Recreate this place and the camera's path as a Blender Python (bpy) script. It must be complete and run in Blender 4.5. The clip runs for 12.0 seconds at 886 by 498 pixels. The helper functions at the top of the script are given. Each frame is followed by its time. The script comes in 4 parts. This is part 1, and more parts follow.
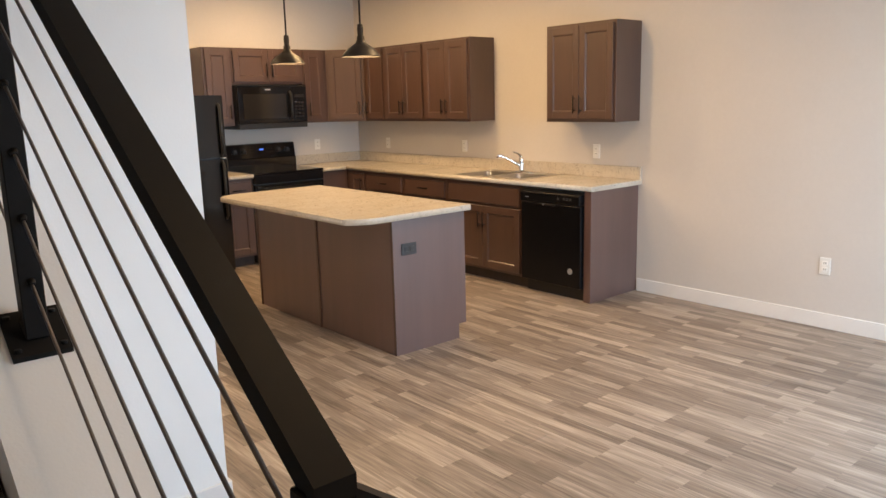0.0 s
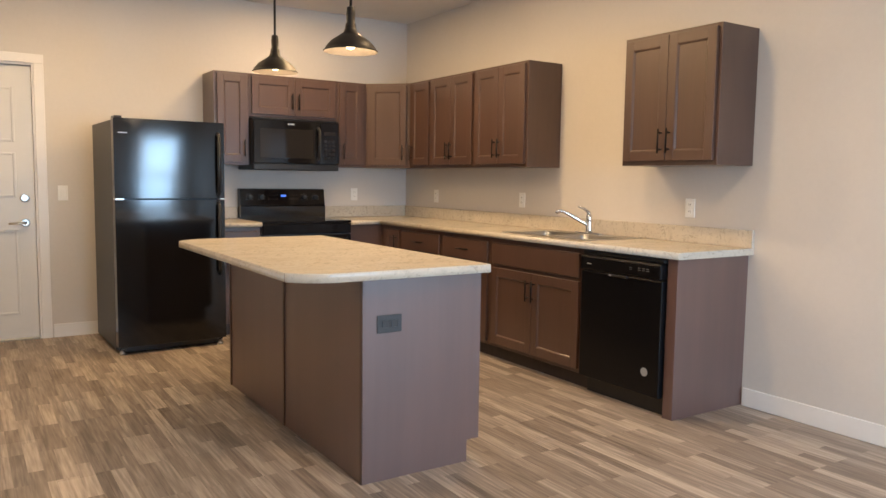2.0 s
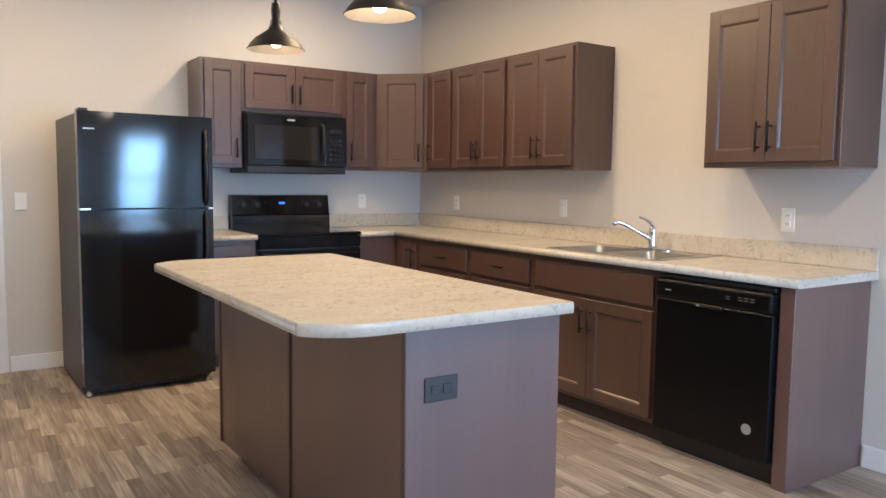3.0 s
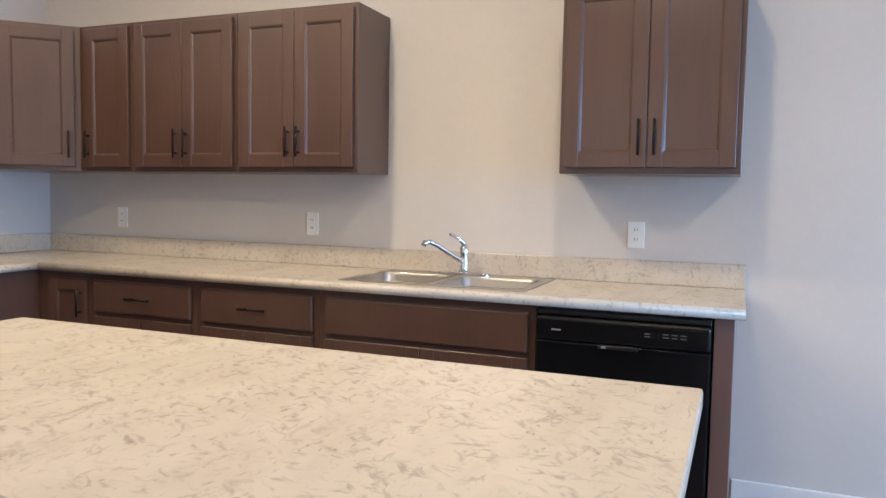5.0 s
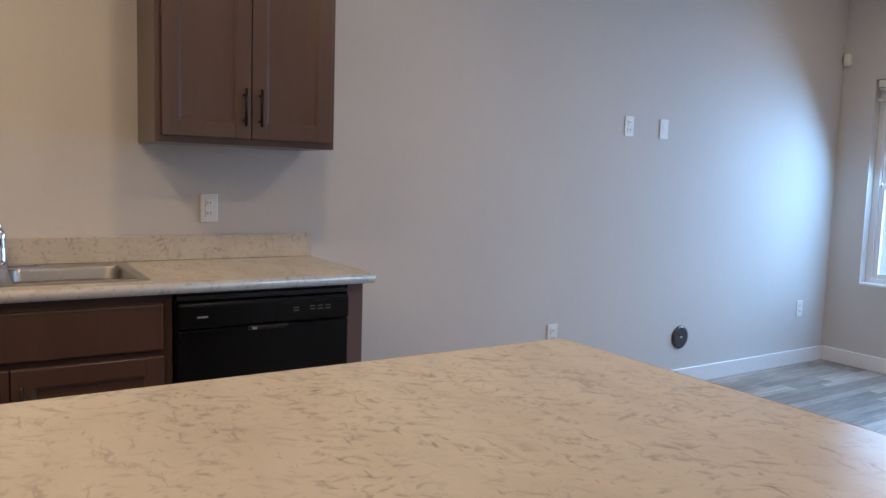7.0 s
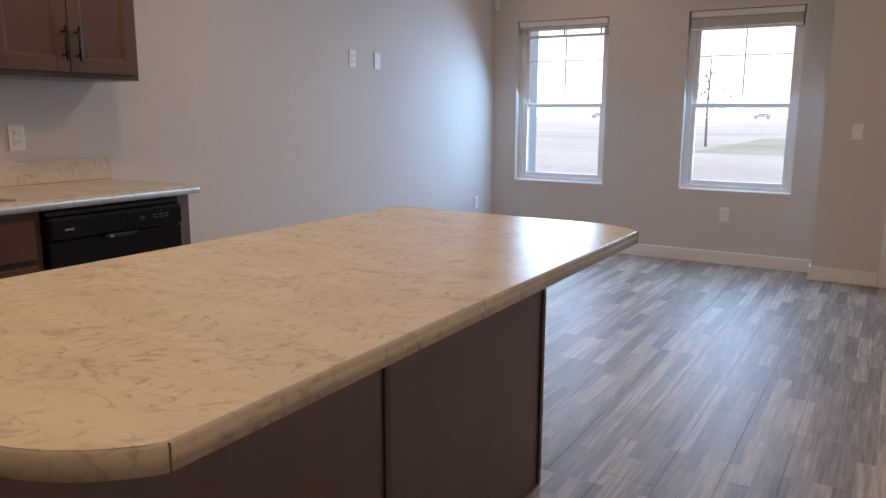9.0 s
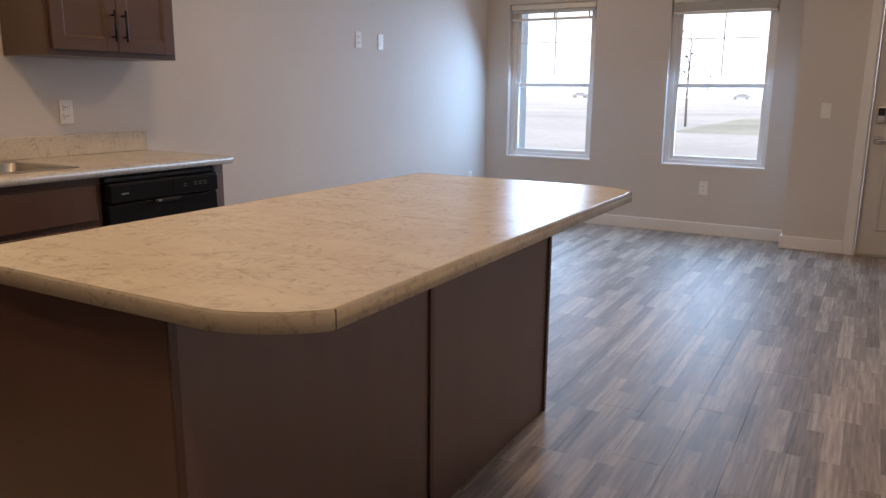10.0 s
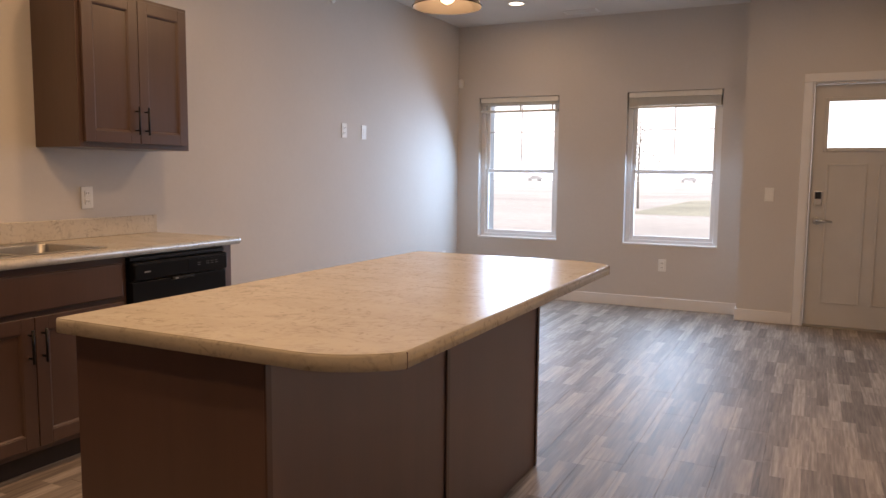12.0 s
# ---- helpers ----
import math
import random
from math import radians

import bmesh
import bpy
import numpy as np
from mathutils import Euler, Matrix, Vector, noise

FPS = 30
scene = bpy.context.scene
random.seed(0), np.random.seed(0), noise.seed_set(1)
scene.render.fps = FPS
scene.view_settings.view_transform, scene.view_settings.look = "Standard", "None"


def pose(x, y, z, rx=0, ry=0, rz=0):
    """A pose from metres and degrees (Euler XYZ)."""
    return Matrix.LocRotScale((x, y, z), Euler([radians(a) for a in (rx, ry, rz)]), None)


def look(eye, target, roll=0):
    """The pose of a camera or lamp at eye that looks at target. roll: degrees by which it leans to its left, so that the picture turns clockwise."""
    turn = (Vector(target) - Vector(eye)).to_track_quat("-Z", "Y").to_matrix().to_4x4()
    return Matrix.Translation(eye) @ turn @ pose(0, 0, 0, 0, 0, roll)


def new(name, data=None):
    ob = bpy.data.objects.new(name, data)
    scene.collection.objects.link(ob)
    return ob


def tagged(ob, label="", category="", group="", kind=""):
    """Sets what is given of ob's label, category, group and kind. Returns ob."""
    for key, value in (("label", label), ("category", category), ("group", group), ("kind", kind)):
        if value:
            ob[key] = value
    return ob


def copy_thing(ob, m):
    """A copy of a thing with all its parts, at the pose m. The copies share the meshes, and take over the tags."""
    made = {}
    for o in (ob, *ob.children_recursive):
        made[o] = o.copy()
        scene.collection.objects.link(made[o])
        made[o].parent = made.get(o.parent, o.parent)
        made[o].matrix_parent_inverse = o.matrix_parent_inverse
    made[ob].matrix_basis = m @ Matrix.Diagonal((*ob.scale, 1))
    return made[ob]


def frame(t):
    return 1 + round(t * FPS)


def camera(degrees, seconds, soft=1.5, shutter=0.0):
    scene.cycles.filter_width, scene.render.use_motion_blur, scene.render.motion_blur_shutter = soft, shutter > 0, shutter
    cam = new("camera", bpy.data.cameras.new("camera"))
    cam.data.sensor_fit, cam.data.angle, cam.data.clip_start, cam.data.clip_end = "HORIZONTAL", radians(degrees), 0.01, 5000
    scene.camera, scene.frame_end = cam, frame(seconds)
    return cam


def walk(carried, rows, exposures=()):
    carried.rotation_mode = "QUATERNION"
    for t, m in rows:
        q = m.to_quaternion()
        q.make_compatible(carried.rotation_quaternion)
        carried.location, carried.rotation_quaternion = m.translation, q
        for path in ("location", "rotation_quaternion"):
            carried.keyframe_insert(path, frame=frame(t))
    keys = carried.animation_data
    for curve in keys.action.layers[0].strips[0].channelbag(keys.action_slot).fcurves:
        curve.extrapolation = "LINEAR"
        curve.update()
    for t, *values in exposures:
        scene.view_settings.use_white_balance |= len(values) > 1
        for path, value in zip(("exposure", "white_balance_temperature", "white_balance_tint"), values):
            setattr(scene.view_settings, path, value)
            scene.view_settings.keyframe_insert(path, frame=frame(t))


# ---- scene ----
cam = camera(61.4, 12.0)
PATH = [
    (0, (0.294, 0.491, 1.572), (1.571, 1.98, 1.183), -1.5),
    (0.5, (0.56, 0.563, 1.597), (2.019, 1.874, 1.207), -1.2),
    (1, (0.961, 0.708, 1.453), (2.519, 1.907, 1.087), -0.8),
    (1.5, (1.385, 1.031, 1.264), (2.61, 2.598, 1.051), 1.2),
    (2, (1.609, 1.388, 1.276), (2.694, 3.058, 1.092), 0.8),
    (2.5, (1.808, 1.798, 1.318), (2.873, 3.481, 1.134), 0.9),
    (2.7, (1.852, 1.982, 1.3), (2.923, 3.661, 1.119), 0.8),
    (4.3, (1.956, 3.464, 1.276), (3.499, 4.725, 1.108), 0.7),
    (4.5, (1.984, 3.623, 1.262), (3.625, 4.755, 1.1), 0.6),
    (5, (2.051, 3.988, 1.275), (3.904, 4.729, 1.136), 1.0),
    (5.5, (2.104, 4.367, 1.281), (4.077, 4.648, 1.117), 0.2),
    (6, (2.222, 4.7, 1.266), (4.206, 4.515, 1.101), 0.1),
    (6.5, (2.279, 4.989, 1.285), (4.14, 4.279, 1.112), 0.5),
    (7, (2.25, 5.256, 1.287), (3.928, 4.186, 1.093), 1.8),
    (7.5, (2.163, 5.52, 1.272), (3.663, 4.216, 1.048), 2.0),
    (7.7, (2.127, 5.642, 1.278), (3.534, 4.243, 1.025), 1.9),
    (9.5, (2.013, 6.511, 1.242), (2.986, 4.805, 0.861), 0.2),
    (10, (1.964, 6.712, 1.242), (2.93, 5.011, 0.827), 0.5),
    (10.5, (1.947, 6.85, 1.259), (2.979, 5.186, 0.849), 0.6),
    (11, (1.98, 7.01, 1.268), (3.031, 5.345, 0.919), 0.5),
    (11.5, (1.985, 7.11, 1.275), (3.018, 5.416, 1.017), 0.7),
    (12, (1.945, 7.111, 1.263), (2.83, 5.328, 1.064), 0.5),
]
EXPOSURES = [(0.0, 0.26, 6900, 12), (0.5, 0.06, 6950, 13), (1.0, -0.03, 7000, 14), (1.6, 0.15, 6800, 12), (2.7, 0.40, 5550, 7), (4.5, 0.42, 4850, 7), (5.5, 0.22, 4750, 7), (6.5, -0.2, 5000, 8), (7.5, -0.88, 5600, 13), (9.5, -0.78, 6100, 17), (10.5, -0.68, 6450, 18), (11.0, -0.58, 7100, 23), (12.0, -0.62, 7000, 22)]
walk(cam, [(t, look(eye, target, roll)) for t, eye, target, roll in PATH], EXPOSURES)

# ---- world, sun and large lights ----
world = bpy.data.worlds.new("world")
scene.world = world
world.use_nodes = True
wn = world.node_tree.nodes
sky = wn.new("ShaderNodeTexSky")
sky.sky_type = "NISHITA"
sky.sun_disc = False
sky.sun_elevation = radians(50)
sky.sun_rotation = radians(20)
wn["Background"].inputs[1].default_value = 0.15
world.node_tree.links.new(sky.outputs[0], wn["Background"].inputs[0])

SINK_WALL, STOVE_WALL, WINDOW_WALL, DOOR_WALL, CEIL = 5.387, 7.905, -0.165, 0.10, 2.80
WINDOWS = ((4.275, 5.145), (2.73, 3.60))
WIN_Z = (0.60, 2.06)


def lamp(name, kind, m, power, colour, size=0.05, size_y=None):
    data = bpy.data.lights.new(name, kind)
    data.energy, data.color = power, colour
    if kind == "AREA":
        data.size = size
        if size_y:
            data.shape, data.size_y = "RECTANGLE", size_y
        else:
            data.shape = "DISK"
    elif kind == "SUN":
        data.angle = radians(0.5)
    else:
        data.shadow_soft_size = size
    ob = new(name, data)
    ob.matrix_basis = m
    return ob


DAY, WARM = (0.43, 0.70, 1.0), (1.0, 0.665, 0.34)
lamp("sun", "SUN", look((0, 0, 0), (-0.34 * 0.57, -0.94 * 0.57, -0.82)), 5.0, (1.0, 0.96, 0.90))
for x0, x1 in WINDOWS:
    lamp("window_daylight", "AREA", look(((x0 + x1) / 2, WINDOW_WALL - 0.155, 1.33), ((x0 + x1) / 2, 2.3, -0.3)), 62, DAY, x1 - x0 - 0.24, 1.3).data.spread = radians(165)
CANS = ((4.44, 0.64, 6), (4.0, 5.72, 26), (4.0, 4.38, 16), (3.1, 2.7, 30), (4.0, 7.0, 17), (2.15, 6.55, 28), (1.7, 1.3, 7))
for x, y, watts in CANS:
    lamp("downlight_glow", "AREA", look((x, y, CEIL - 0.012), (x, y, 0)), watts, WARM, 0.16)
PENDANTS = ((3.135, 5.50), (3.175, 4.615))
for x, y in PENDANTS:
    lamp("pendant_glow", "POINT", pose(x, y, 1.888), 4.0, (1.0, 0.74, 0.47), 0.03)


# ---- materials ----
def material(name, colour, rough=0.5, metal=0.0, grain=(), bump=0.0, bump_scale=80.0, spread=0.0, coat=0.0, trans=0.0):
    """grain: (scale, amount, stretch xyz) layers of noise that vary the colour, in metres of the world."""
    mat = bpy.data.materials.new(name)
    mat.use_nodes = True
    nt = mat.node_tree
    n, l = nt.nodes, nt.links
    b = n["Principled BSDF"]
    b.inputs["Roughness"].default_value = rough
    b.inputs["Metallic"].default_value = metal
    b.inputs["Coat Weight"].default_value = coat
    b.inputs["Coat Roughness"].default_value = 0.15
    b.inputs["Transmission Weight"].default_value = trans
    geo = n.new("ShaderNodeNewGeometry")
    out = None
    base = n.new("ShaderNodeRGB")
    base.outputs[0].default_value = (*colour, 1)
    out = base.outputs[0]
    for scale, amount, stretch in grain:
        mp = n.new("ShaderNodeMapping")
        mp.inputs["Scale"].default_value = stretch
        l.new(geo.outputs["Position"], mp.inputs[0])
        tx = n.new("ShaderNodeTexNoise")
        tx.inputs["Scale"].default_value = scale
        tx.inputs["Detail"].default_value = 5
        l.new(mp.outputs[0], tx.inputs["Vector"])
        mr = n.new("ShaderNodeMapRange")
        mr.inputs["From Min"].default_value, mr.inputs["From Max"].default_value = 0.25, 0.75
        mr.inputs["To Min"].default_value, mr.inputs["To Max"].default_value = 1 - amount, 1 + amount
        l.new(tx.outputs["Fac"], mr.inputs[0])
        mx = n.new("ShaderNodeVectorMath")
        mx.operation = "SCALE"
        l.new(out, mx.inputs[0])
        l.new(mr.outputs[0], mx.inputs["Scale"])
        out = mx.outputs[0]
    if spread:
        oi = n.new("ShaderNodeObjectInfo")
        mr = n.new("ShaderNodeMapRange")
        mr.inputs["To Min"].default_value, mr.inputs["To Max"].default_value = 1 - spread, 1 + spread
        l.new(oi.outputs["Random"], mr.inputs[0])
        mx = n.new("ShaderNodeVectorMath")
        mx.operation = "SCALE"
        l.new(out, mx.inputs[0])
        l.new(mr.outputs[0], mx.inputs["Scale"])
        out = mx.outputs[0]
    l.new(out, b.inputs["Base Color"])
    if bump:
        tx = n.new("ShaderNodeTexNoise")
        tx.inputs["Scale"].default_value = bump_scale
        tx.inputs["Detail"].default_value = 3
        l.new(geo.outputs["Position"], tx.inputs["Vector"])
        bp = n.new("ShaderNodeBump")
        bp.inputs["Strength"].default_value, bp.inputs["Distance"].default_value = bump, 0.002
        l.new(tx.outputs["Fac"], bp.inputs["Height"])
        l.new(bp.outputs[0], b.inputs["Normal"])
    return mat


ONE = (1, 1, 1)
M_WALL = material("wall_paint", (0.60, 0.565, 0.53), 0.75, grain=((1.2, 0.03, ONE), (40, 0.015, ONE)), bump=0.25, bump_scale=140)
M_CEIL = material("ceiling_paint", (0.70, 0.68, 0.65), 0.85, grain=((3, 0.03, ONE),), bump=0.5, bump_scale=90)
M_WHITE_WALL = material("white_wall_paint", (0.82, 0.82, 0.81), 0.6, grain=((2, 0.02, ONE),), bump=0.2, bump_scale=140)
M_TRIM = material("white_trim_paint", (0.76, 0.74, 0.72), 0.4, grain=((9, 0.02, ONE),), bump=0.05)
M_CAB = material("stained_maple", (0.080, 0.043, 0.031), 0.34, grain=((7, 0.12, (1, 1, 0.15)), (60, 0.07, (1, 1, 0.06)), (2.0, 0.12, ONE)), bump=0.08, bump_scale=160, coat=0.4)
M_CAB.node_tree.nodes["Principled BSDF"].inputs["Coat Roughness"].default_value = 0.32
M_PANEL = material("stained_veneer_panel", (0.108, 0.056, 0.046), 0.40, grain=((9, 0.12, (1, 1, 0.08)), (45, 0.05, (1, 1, 0.05)), (1.5, 0.10, ONE)), bump=0.06, bump_scale=160, coat=0.8)
M_PANEL.node_tree.nodes["Principled BSDF"].inputs["Coat Roughness"].default_value = 0.5
for m_, spec in ((M_PANEL, 0.8), (M_CAB, 0.5)):
    m_.node_tree.nodes["Principled BSDF"].inputs["Specular IOR Level"].default_value = spec
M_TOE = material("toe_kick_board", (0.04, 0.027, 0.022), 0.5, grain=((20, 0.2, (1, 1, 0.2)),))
M_BLACK = material("gloss_black_enamel", (0.006, 0.006, 0.007), 0.09, grain=((25, 0.2, ONE),), bump=0.006, bump_scale=300)
M_BLACKDW = material("satin_black_enamel", (0.004, 0.004, 0.005), 0.28, grain=((25, 0.2, ONE),), bump=0.006, bump_scale=300)
M_BLACKDW.node_tree.nodes["Principled BSDF"].inputs["Specular IOR Level"].default_value = 0.25
M_BLACKSIDE = material("black_textured_steel", (0.035, 0.035, 0.037), 0.42, grain=((30, 0.15, ONE),), bump=0.25, bump_scale=500)
M_GLASSBLACK = material("black_oven_glass", (0.004, 0.004, 0.005), 0.04)
M_GREYGLASS = material("tinted_window_glass", (0.018, 0.017, 0.017), 0.06)
M_PLASTIC = material("black_plastic", (0.012, 0.012, 0.013), 0.35, grain=((30, 0.2, ONE),))
M_MARK = material("silver_print", (0.36, 0.37, 0.39), 0.4, metal=0.3)
M_DIM = material("faint_grey_print", (0.13, 0.13, 0.14), 0.45)
M_PULL = material("oil_rubbed_bronze", (0.012, 0.010, 0.010), 0.38, metal=0.6, grain=((60, 0.3, ONE),))
M_CHROME = material("chrome", (0.80, 0.81, 0.83), 0.09, metal=1.0)
M_STEEL = material("brushed_stainless", (0.45, 0.43, 0.40), 0.28, metal=1.0, grain=((60, 0.08, (1, 0.05, 1)),))
M_NICKEL = material("satin_nickel", (0.62, 0.60, 0.57), 0.28, metal=1.0)
M_PLATE = material("white_plastic", (0.80, 0.79, 0.76), 0.35)
M_SLOT = material("dark_slot", (0.03, 0.03, 0.03), 0.6)
M_DOOR = material("painted_steel_door", (0.66, 0.65, 0.63), 0.42, grain=((5, 0.03, ONE),), bump=0.05)
M_ENTRY = material("grey_painted_entry_door", (0.58, 0.55, 0.51), 0.45, grain=((5, 0.05, ONE),), bump=0.06)
M_VINYL = material("white_vinyl", (0.80, 0.80, 0.80), 0.35)
M_BLIND = material("cream_blind_slats", (0.72, 0.69, 0.62), 0.5, grain=((30, 0.05, ONE),))
M_RAIL = material("black_powder_coated_steel", (0.004, 0.0035, 0.0035), 0.55, metal=0.0, grain=((40, 0.2, ONE),), bump=0.05, bump_scale=400)
M_RAIL.node_tree.nodes["Principled BSDF"].inputs["Specular IOR Level"].default_value = 0.25
M_CABLE = material("steel_cable", (0.16, 0.14, 0.13), 0.35, metal=0.9, bump=0.6, bump_scale=900)
M_CARPET = material("brown_grey_carpet", (0.11, 0.085, 0.07), 0.95, grain=((200, 0.4, ONE), (8, 0.15, ONE)), bump=1.0, bump_scale=350)
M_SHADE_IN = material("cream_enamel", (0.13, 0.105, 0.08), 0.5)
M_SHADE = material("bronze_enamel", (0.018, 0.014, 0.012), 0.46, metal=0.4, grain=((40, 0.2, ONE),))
M_CONCRETE = material("pale_concrete", (0.60, 0.59, 0.57), 0.85, grain=((0.4, 0.08, ONE), (30, 0.08, ONE)), bump=0.4)
M_LAWN = material("dry_lawn", (0.54, 0.55, 0.44), 0.95, grain=((0.2, 0.2, ONE), (5, 0.2, ONE)), bump=0.5, bump_scale=25)
M_GROUND = material("dry_grass_and_gravel", (0.72, 0.71, 0.67), 0.95, grain=((0.12, 0.18, ONE), (3, 0.15, ONE)), bump=0.5, bump_scale=20)
M_ASPHALT = material("sunlit_asphalt", (0.30, 0.30, 0.30), 0.9, grain=((0.5, 0.1, ONE), (50, 0.15, ONE)), bump=0.5)
M_CARS = material("car_paint", (0.70, 0.71, 0.72), 0.5, spread=0.12, coat=0.5)
M_FARDARK = material("hazy_dark_glass", (0.55, 0.56, 0.57), 0.7)
M_BARK = material("bark", (0.34, 0.31, 0.28), 0.9, grain=((20, 0.3, ONE),))
M_LEAF = material("leaves", (0.11, 0.12, 0.06), 0.7, grain=((6, 0.3, ONE),))
M_SIDING = material("pale_blue_siding", (0.50, 0.58, 0.64), 0.6, grain=((4, 0.05, ONE),))
M_VENTGREY = material("dark_grey_steel", (0.10, 0.095, 0.09), 0.4, metal=0.7, grain=((40, 0.3, ONE),))
M_BRASS = material("dull_threshold_metal", (0.35, 0.33, 0.30), 0.35, metal=0.9)

M_BULB = bpy.data.materials.new("lit_bulb")
M_BULB.use_nodes = True
M_BULB.node_tree.nodes["Principled BSDF"].inputs["Emission Color"].default_value = (1.0, 0.80, 0.50, 1)
M_BULB.node_tree.nodes["Principled BSDF"].inputs["Emission Strength"].default_value = 5
M_LENS = bpy.data.materials.new("lit_diffuser")
M_LENS.use_nodes = True
M_LENS.node_tree.nodes["Principled BSDF"].inputs["Emission Color"].default_value = (1.0, 0.84, 0.62, 1)
M_LENS.node_tree.nodes["Principled BSDF"].inputs["Emission Strength"].default_value = 6
M_DISPLAY = bpy.data.materials.new("blue_display")
M_DISPLAY.use_nodes = True
M_DISPLAY.node_tree.nodes["Principled BSDF"].inputs["Base Color"].default_value = (0.01, 0.02, 0.08, 1)
M_DISPLAY.node_tree.nodes["Principled BSDF"].inputs["Emission Color"].default_value = (0.08, 0.22, 1.0, 1)
M_DISPLAY.node_tree.nodes["Principled BSDF"].inputs["Emission Strength"].default_value = 1.0

# clear pane: mostly see-through with a faint mirror
M_PANE = bpy.data.materials.new("clear_pane")
M_PANE.use_nodes = True
nt = M_PANE.node_tree
tr, gl, mixs, fr = (nt.nodes.new(k) for k in ("ShaderNodeBsdfTransparent", "ShaderNodeBsdfGlossy", "ShaderNodeMixShader", "ShaderNodeFresnel"))
gl.inputs["Roughness"].default_value = 0.01
fr.inputs[0].default_value = 1.45
nt.links.new(fr.outputs[0], mixs.inputs[0])
nt.links.new(tr.outputs[0], mixs.inputs[1])
nt.links.new(gl.outputs[0], mixs.inputs[2])
nt.links.new(mixs.outputs[0], nt.nodes["Material Output"].inputs[0])


def marble(name):
    """Cream laminate with fine broken grey-brown veins and soft clouds."""
    mat = bpy.data.materials.new(name)
    mat.use_nodes = True
    nt = mat.node_tree
    n, l = nt.nodes, nt.links
    b = n["Principled BSDF"]
    b.inputs["Roughness"].default_value = 0.27
    geo = n.new("ShaderNodeNewGeometry")
    mp = n.new("ShaderNodeMapping")
    mp.inputs["Rotation"].default_value = (0, 0, radians(38))
    mp.inputs["Scale"].default_value = (1.0, 2.6, 1.6)
    l.new(geo.outputs["Position"], mp.inputs[0])

    def noise_layer(scale, detail, dist, seed):
        add = n.new("ShaderNodeVectorMath")
        add.inputs[1].default_value = (seed, seed * 0.7, seed * 1.3)
        l.new(mp.outputs[0], add.inputs[0])
        t = n.new("ShaderNodeTexNoise")
        t.inputs["Scale"].default_value, t.inputs["Detail"].default_value, t.inputs["Distortion"].default_value = scale, detail, dist
        l.new(add.outputs[0], t.inputs["Vector"])
        return t.outputs["Fac"]

    def ramp(src, a, b_, lo, hi):
        r = n.new("ShaderNodeMapRange")
        r.interpolation_type = "SMOOTHSTEP"
        for k, v in (("From Min", a), ("From Max", b_), ("To Min", lo), ("To Max", hi)):
            r.inputs[k].default_value = v
        l.new(src, r.inputs[0])
        return r.outputs[0]

    def op(kind, a, c):
        m = n.new("ShaderNodeMath")
        m.operation = kind
        for i, v in enumerate((a, c)):
            if isinstance(v, (int, float)):
                m.inputs[i].default_value = v
            else:
                l.new(v, m.inputs[i])
        return m.outputs[0]

    def vein(scale, dist, seed, width):
        f = op("ABSOLUTE", op("SUBTRACT", noise_layer(scale, 6, dist, seed), 0.5), 0)
        return ramp(f, 0.0, width, 1, 0)

    def streaks(turn, stretch, scale, seed, lo, hi):
        """Short broken hairlines that run one way and wander."""
        warp = n.new("ShaderNodeTexNoise")
        warp.inputs["Scale"].default_value, warp.inputs["Detail"].default_value = 7.0, 3
        l.new(geo.outputs["Position"], warp.inputs["Vector"])
        w_ = n.new("ShaderNodeVectorMath")
        w_.operation = "MULTIPLY_ADD"
        w_.inputs[1].default_value = (0.10, 0.10, 0.10)
        l.new(warp.outputs["Color"], w_.inputs[0])
        l.new(geo.outputs["Position"], w_.inputs[2])
        m = n.new("ShaderNodeMapping")
        m.vector_type = "TEXTURE"
        m.inputs["Rotation"].default_value = (0, 0, radians(turn))
        m.inputs["Scale"].default_value = (stretch, 1, 1)
        m.inputs["Location"].default_value = (seed, seed * 0.6, 0)
        l.new(w_.outputs[0], m.inputs[0])
        t = n.new("ShaderNodeTexNoise")
        t.inputs["Scale"].default_value, t.inputs["Detail"].default_value = scale, 4
        l.new(m.outputs[0], t.inputs["Vector"])
        return ramp(t.outputs["Fac"], lo, hi, 0, 1)

    patch = ramp(noise_layer(4.5, 3, 0.2, 8.0), 0.36, 0.60, 0.25, 1.0)
    veins = op("MULTIPLY", vein(7.0, 0.2, 3.1, 0.028), ramp(noise_layer(8, 4, 0.1, 8.0), 0.50, 0.62, 0.0, 0.8))
    fine = op("MULTIPLY", op("MAXIMUM", streaks(48, 3.2, 58, 3.7, 0.53, 0.72), streaks(102, 2.6, 64, 9.1, 0.55, 0.74)), patch)
    both = op("MAXIMUM", veins, fine)
    cloud = ramp(noise_layer(3.5, 5, 0.6, 41.0), 0.35, 0.68, 0.0, 0.45)
    mix1 = n.new("ShaderNodeMix")
    mix1.data_type = "RGBA"
    mix1.inputs["A"].default_value, mix1.inputs["B"].default_value = (0.56, 0.505, 0.42, 1), (0.455, 0.40, 0.325, 1)
    l.new(cloud, mix1.inputs["Factor"])
    mix2 = n.new("ShaderNodeMix")
    mix2.data_type = "RGBA"
    mix2.inputs["B"].default_value = (0.19, 0.155, 0.13, 1)
    l.new(mix1.outputs["Result"], mix2.inputs["A"])
